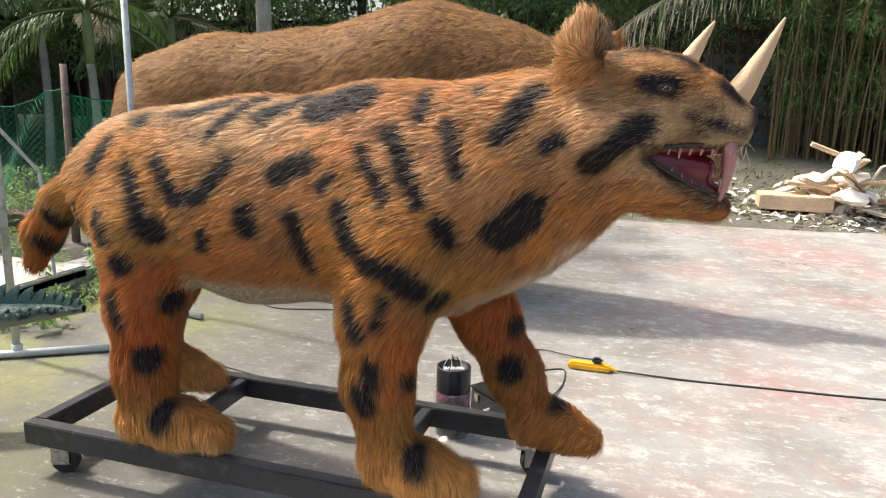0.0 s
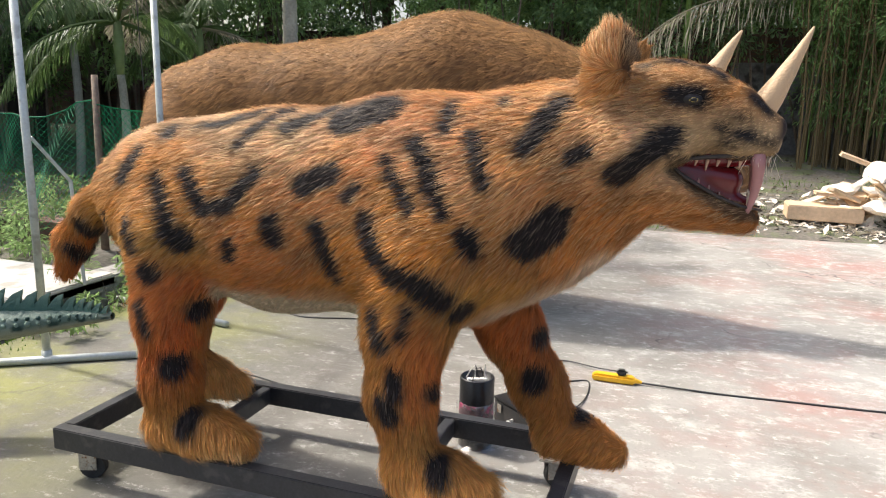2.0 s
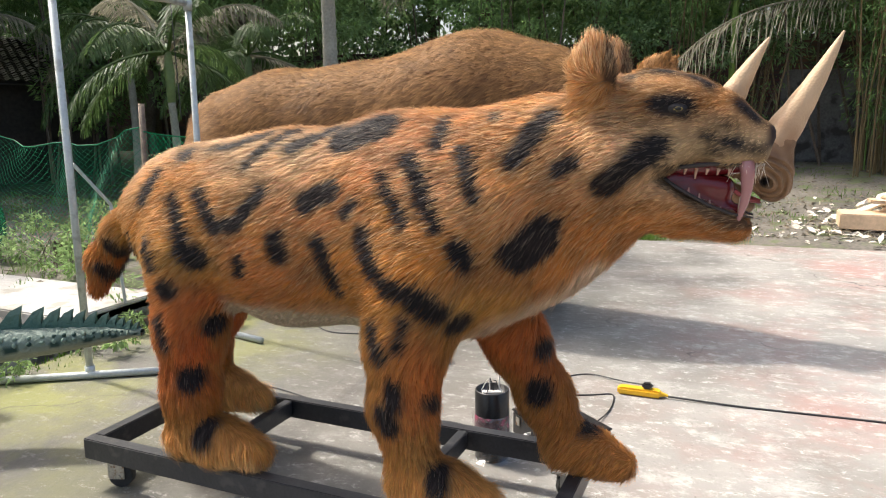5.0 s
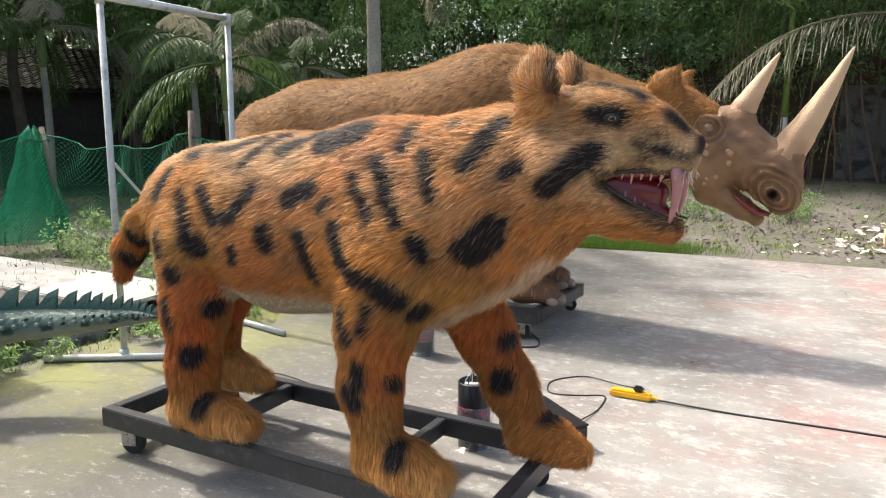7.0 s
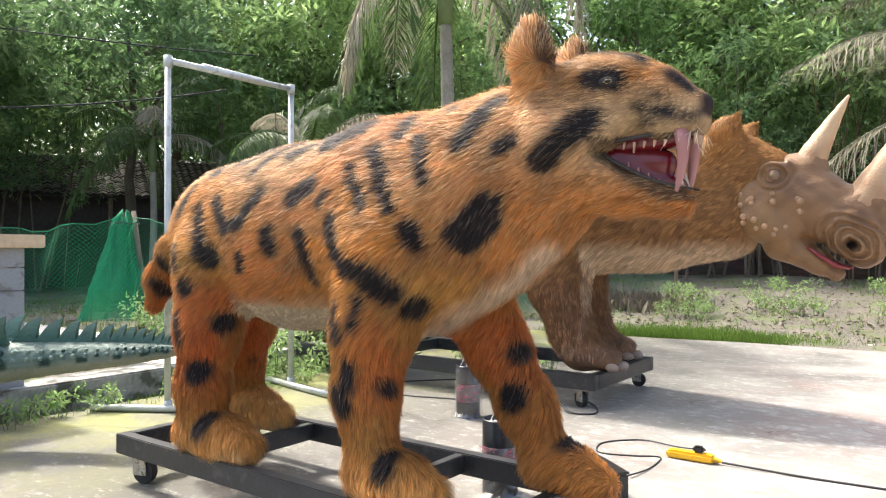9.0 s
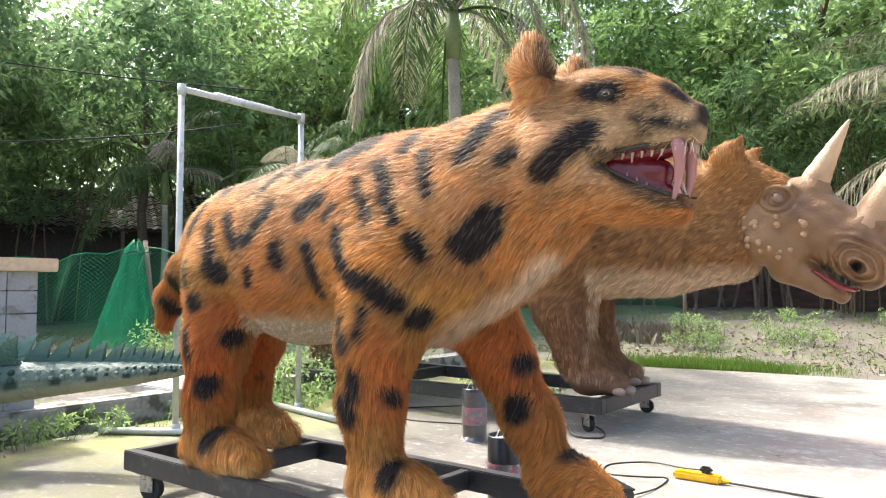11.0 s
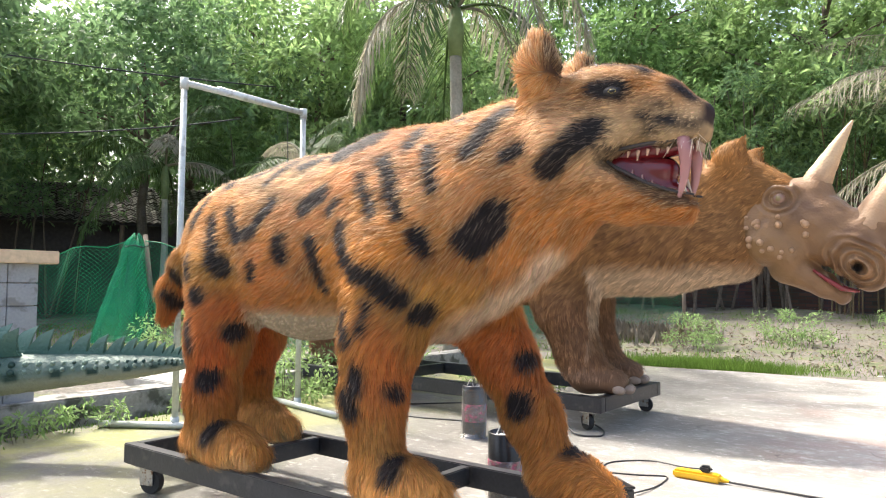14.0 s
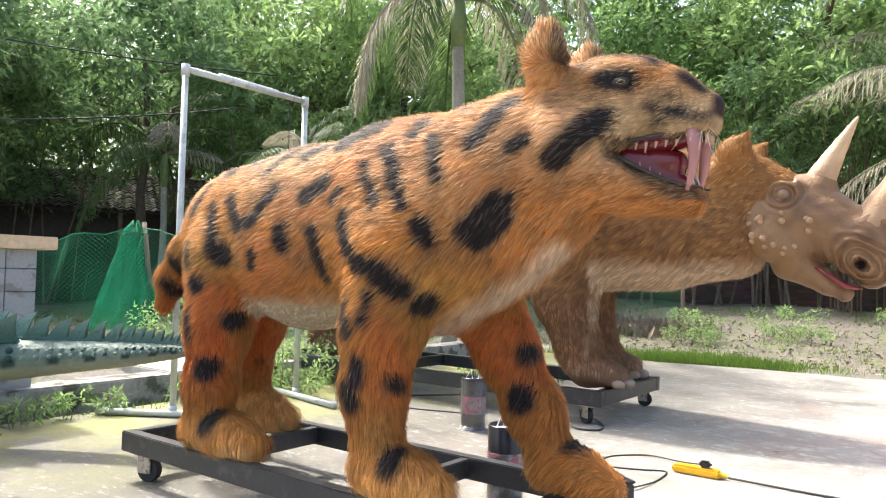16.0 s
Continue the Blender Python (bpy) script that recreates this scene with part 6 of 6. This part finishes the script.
SL = "tangled dark green shrub along the yard wall"
sh = [thicket(-1.6, 14.6, 3.4, 1.3, 4.6, 51, "leaf_dark", SL, 0.42), thicket(-5.2, 14.2, 3.6, 1.5, 4.4, 52, "leaf", SL, 0.30), thicket(-8.6, 13.0, 3.4, 1.6, 4.8, 53, "leaf_light", "bright green bamboo-leaved shrub along the yard wall", 0.30)]
for x, y, k, turn in ((1.9, 14.9, 0, 180), (5.6, 14.6, 1, 170), (9.0, 15.0, 0, 10), (-12.4, 10.6, 1, 130), (-14.8, 6.8, 0, 110), (-15.6, 2.6, 1, 95), (-3.4, 15.0, 2, 10), (3.9, 15.1, 2, 190), (-7.2, 15.6, 0, 0), (-10.9, 11.9, 2, 140), (-13.2, 3.6, 2, 80), (-15.2, -1.5, 1, 80)):
    copy_thing(sh[k], pose(x, y, float(rise(np.array([x]), np.array([y]))[0]) - 0.04, 0, 0, turn))


def bamboo(x, y, seed, culms, w, tall, label):
    r = random.Random(seed)
    rg = np.random.default_rng(seed)
    z0 = float(rise(np.array([x]), np.array([y]))[0]) - 0.05
    b = thing("bamboo_clump", (x, y, z0), label, "bamboo", "bamboo clumps")
    roots = []
    for i in range(culms):
        a = Vector((r.gauss(0, 0.33) * w, r.gauss(0, 0.22) * w, 0))
        lean = Vector((a.x * 0.55 + r.gauss(0, 0.5), a.y * 0.3 + r.gauss(0, 0.3), 0))
        h = tall * r.uniform(0.6, 1.0)
        pts = [a + lean * (t * t) + Vector((0, 0, h * t)) for t in (0, 0.2, 0.4, 0.6, 0.8, 1.0)]
        part("culm", tube(pts, [0.015, 0.015, 0.014, 0.012, 0.009, 0.004], 6), M["culm" if r.random() < 0.97 else "culm_green"], b)
        roots += [tuple(pts[k].lerp(pts[k + 1], r.random())) for k in (1, 2, 3, 3, 4, 4, 4)]
    at, way = clumps(rg, np.array(roots), rg.uniform(0.15, 0.42, len(roots)), 26)
    way[:, 2] -= 0.5
    n = len(at)
    part("foliage", leaf_mesh("foliage", M["leaf"], at, way, np.tile([0, 0, 1.0], (n, 1)) + rg.normal(size=(n, 3)) * 0.6, 0.15 * rg.uniform(0.6, 1.2, n), np.full(n, 0.022)), None, b)
    return b


BL = "clump of yellowing bamboo culms with thin leaves"
bam = bamboo(3.3, 13.7, 61, 64, 1.5, 5.2, BL)
bamboo(-0.9, 14.3, 62, 20, 1.6, 5.0, BL)
for x, y, turn in ((4.9, 13.4, 70), (6.6, 13.9, 160), (2.1, 14.2, 230), (8.4, 13.8, 300)):
    copy_thing(bam, pose(x, y, float(rise(np.array([x]), np.array([y]))[0]) - 0.05, 0, 0, turn))

pole = thing("green_pole", (-0.55, 14.2, 0.4), "green bamboo pole with a white-painted foot by the wall", "pole")
part("shaft", tube([(0, 0, 1.25), (0, 0, 5.5)], 0.055, 10), M["culm_green"], pole, smooth=True)
part("foot", tube([(0, 0, -0.1), (0, 0, 1.25)], 0.058, 10), M["whitewash"], pole, "white-painted foot", smooth=True)


# ---- shed across the lawn ----
shed = thing("shed", (-15.6, 7.6, 0.1), "low dark shed with a weathered tile roof", "shed", turn=65)
part("wall", box(-5.0, 0, 0, 5.0, 2.6, 2.10, 0.01), M["dark_wall"], shed)
rv, rf = [], []
rs = random.Random(12)
for i in range(24):
    for j in range(60):
        x0, t0 = -5.3 + 10.6 * j / 60, i / 24
        y0, z0, y1, z1 = -0.45 + 1.9 * t0, 2.05 + 1.05 * t0, -0.45 + 1.9 * (t0 + 0.055), 2.05 + 1.05 * (t0 + 0.055)
        dz = rs.uniform(0.0, 0.03)
        k = len(rv)
        rv += [(x0, y0, z0 + 0.03 + dz), (x0 + 0.085, y0, z0 + 0.07 + dz), (x0 + 0.172, y0, z0 + 0.03 + dz), (x0 + 0.172, y1, z1 + dz), (x0 + 0.085, y1, z1 + 0.04 + dz), (x0, y1, z1 + dz)]
        rf += [(k, k + 1, k + 4, k + 5), (k + 1, k + 2, k + 3, k + 4)]
part("roof", raw_mesh("roof", rv, rf, M["roof"]), None, shed, "weathered grey tile roof")
deck = part("roof_deck", box(-5.3, 0.0, -0.03, 5.3, 2.17, 0.0), M["dark_wall"], shed)
deck.matrix_basis = pose(0, -0.43, 2.05, math.degrees(math.atan2(1.05, 1.9)), 0, 0)
part("ridge_deck", box(-5.3, 1.45, 2.98, 5.3, 3.0, 3.10), M["dark_wall"], shed)
for x in (-3.6, -1.2, 1.3, 3.7):
    part("post", tube([(x, -0.35, 0), (x, -0.35, 2.10)], 0.05, 8), M["wood_old"], shed)

# overhead cables over the lawn
for a, m, b in (((-16.0, -2.0, 5.4), (-11.5, 2.6, 3.9), (-9.5, 8.5, 4.4)), ((-13.0, -2.0, 3.0), (-10.6, 2.8, 2.25), (-9.2, 7.5, 3.6))):
    pts = [Vector(a).lerp(Vector(m), t).lerp(Vector(m).lerp(Vector(b), t), t) for t in (i / 24 for i in range(25))]
    ob = new("overhead_cable", mesh_of("overhead_cable", tube(pts, 0.012, 6), M["cable"], smooth=True))
    tagged(ob, "thin dark overhead cable slung between the trees", "cable", "overhead cables")

# ---- scrap timber heap ----
heap = thing("scrap_heap", (1.55, 9.95, float(rise(np.array([1.2]), np.array([9.9]))[0])), "heap of pale scrap foam, boards and wood chips on the earth", "scrap heap")
part("block", box(-0.62, -0.35, 0.06, 0.22, 0.15, 0.24, 0.012), M["wood_pale"], heap, "pale thick slab")
hr = random.Random(31)
for i in range(26):
    ln, wd, th = hr.uniform(0.25, 0.75), hr.uniform(0.06, 0.18), hr.uniform(0.012, 0.05)
    bm = box(-ln / 2, -wd / 2, -th / 2, ln / 2, wd / 2, th / 2, 0.004)
    for v in bm.verts:
        v.co += Vector((hr.uniform(-0.02, 0.02), hr.uniform(-0.02, 0.02), hr.uniform(-0.008, 0.008)))
    px = hr.gauss(0.35, 0.34)
    hz = 0.08 + max(0, 0.75 - abs(px - 0.3) * 0.9) * hr.random()
    part("scrap_board", bm, M["wood_pale" if i % 3 else "chips"], heap).matrix_basis = pose(px, hr.gauss(0.05, 0.2), hz, hr.uniform(-25, 25), hr.uniform(-35, 35), hr.uniform(0, 180))
for i in range(22):
    bm = bmesh.new()
    bmesh.ops.create_icosphere(bm, subdivisions=2, radius=1.0)
    for v in bm.verts:
        v.co *= 1 + hr.uniform(-0.28, 0.28)
    sx = hr.uniform(0.06, 0.17)
    px = hr.gauss(0.42, 0.36)
    hz = 0.06 + max(0, 0.70 - abs(px - 0.3) * 0.9) * hr.random()
    part("foam_lump", bm, M["chips"], heap).matrix_basis = pose(px, hr.gauss(0.0, 0.22), hz, hr.uniform(-40, 40), hr.uniform(-40, 40), hr.uniform(0, 180)) @ Matrix.Diagonal((sx * 1.6, sx, sx * 0.5, 1))
part("bent_strip", tube([(0.6, 0, 0.3), (0.75, 0, 0.62), (0.95, -0.02, 0.70), (1.05, -0.05, 0.66)], [0.02, 0.018, 0.015, 0.01], 6), M["chips"], heap)


def scatter(name, label, category, n, region, seed, size, material, upright=False, width=0.35):
    """Loose small pieces strewn over the ground as one object."""
    r = np.random.default_rng(seed)
    x, y = region(r, n)
    z = rise(x, y) + np.where((y > 9.0) | (x < -5.0), 0.035 * wave(np.stack([x, y, 0 * x], 1), 1.7) + 0.02 * wave(np.stack([x, y, 0 * x], 1), 5.1, 2.0), 0)
    at = np.stack([x, y, z], 1)
    if upright:
        way = np.stack([r.normal(size=n) * 0.35, r.normal(size=n) * 0.35, np.ones(n)], 1)
        face = r.normal(size=(n, 3)) * np.array([1, 1, 0.1])
        at[:, 2] -= 0.01
    else:
        way = r.normal(size=(n, 3)) * np.array([1, 1, 0.25])
        face = np.tile([0, 0, 1.0], (n, 1)) + r.normal(size=(n, 3)) * 0.4
        at[:, 2] += 0.012
    ln = size * r.uniform(0.5, 1.4, n)
    ob = new(name, leaf_mesh(name, M[material], at, way, face, ln, ln * width))
    return tagged(ob, label, category, kind="stuff")


scatter("wood_chips", "pale wood chips strewn round the scrap heap", "wood chips", 700, lambda r, n: (r.normal(1.7, 0.75, n), np.abs(r.normal(0, 0.5, n)) * r.choice((-0.7, 1.6), n) + 9.75), 71, 0.11, "chips", width=0.5)
scatter("grass", "short bright grass along the slab edge", "grass", 9000, lambda r, n: ((lambda x: (x, 8.72 + 0.11 * x + np.abs(r.normal(0, 0.26, n)) + 0.03))(np.where(r.random(n) < 0.82, r.normal(-2.2, 0.60, n), r.uniform(-4, -1, n)))), 72, 0.11, "grass", True, 0.06)
scatter("weeds", "thin weeds on the bare earth behind the slab", "weeds", 4200, lambda r, n: ((lambda k: (np.repeat(r.uniform(-6, 7, n // 60 + 1), 60)[:n] + r.normal(0, 0.25, n), np.clip(np.repeat(r.uniform(9.3, 14, n // 60 + 1), 60)[:n] + r.normal(0, 0.2, n), 9.0, 15)))(0)), 73, 0.09, "grass", True, 0.09)
scatter("lawn_grass", "sparse grass on the raised lawn", "grass", 16000, lambda r, n: (r.uniform(-12, -5.3, n), r.uniform(1.2, 12, n)), 74, 0.07, "grass", True, 0.10)
scatter("leaf_litter", "dry brown leaf litter and rubble on the earth", "leaf litter", 9000, lambda r, n: (r.uniform(-7, 7, n), np.clip(9.2 + np.abs(r.normal(0, 2.3, n)), 9.0, 15)), 75, 0.055, "litter", width=0.5)
scatter("dry_leaves", "heap of dry palm leaves raked together", "leaf litter", 700, lambda r, n: (r.normal(-3.9, 0.55, n), r.normal(11.0, 0.28, n)), 76, 0.20, "litter", True, 0.3)
scatter("lawn_litter", "dry litter on the lawn", "leaf litter", 2600, lambda r, n: (r.uniform(-12, -5.3, n), r.uniform(1.2, 12, n)), 77, 0.08, "litter", width=0.4)
scatter("kerb_weeds", "leafy weeds growing along the foot of the kerb wall", "weeds", 3000, lambda r, n: ((lambda k: (-4.05 + np.abs(r.normal(0, 0.10, n)), np.repeat(r.uniform(0.2, 6.5, n // 40 + 1), 40)[:n] + r.normal(0, 0.07, n)))(0)), 78, 0.075, "grass", True, 0.26)
scatter("slab_litter", "small dry leaves and grit on the slab", "leaf litter", 160, lambda r, n: (r.uniform(-3.8, 3.5, n), r.uniform(0.5, 8.2, n)), 79, 0.028, "litter", width=0.5)
SH = "low leafy green plant at the lawn's edge"
lp = thicket(-5.3, 4.25, 0.9, 0.5, 0.42, 81, "leaf_light", SH, 0.1, 16, 60, 0.06)
for x, y, turn in ((-6.0, 4.5, 60), (-4.75, 5.6, 140), (-3.9, 3.95, 200), (-4.0, 5.2, 20), (-2.7, 10.4, 80), (-1.6, 11.2, 10), (-0.2, 11.4, 100), (-6.3, 5.6, 150), (-4.02, 4.6, 92)):
    copy_thing(lp, pose(x, y, float(rise(np.array([x]), np.array([y]))[0]) - 0.02, 0, 0, turn))

KW = "small leafy weed growing at the foot of the kerb wall"
kw = thicket(-3.93, 1.0, 0.42, 0.22, 0.15, 82, "leaf_light", KW, 0.1, 9, 26, 0.055)
for x, y, turn in ((-3.95, 1.55, 40), (-3.92, 2.05, 120), (-3.96, 2.5, 200), (-3.9, 3.15, 10), (-3.95, 3.6, 80), (-3.92, 0.5, 160), (-2.9, 5.6, 30), (-3.3, 5.75, 130), (-2.45, 5.62, 220)):
    copy_thing(kw, pose(x, y, 0.0, 0, 0, turn))
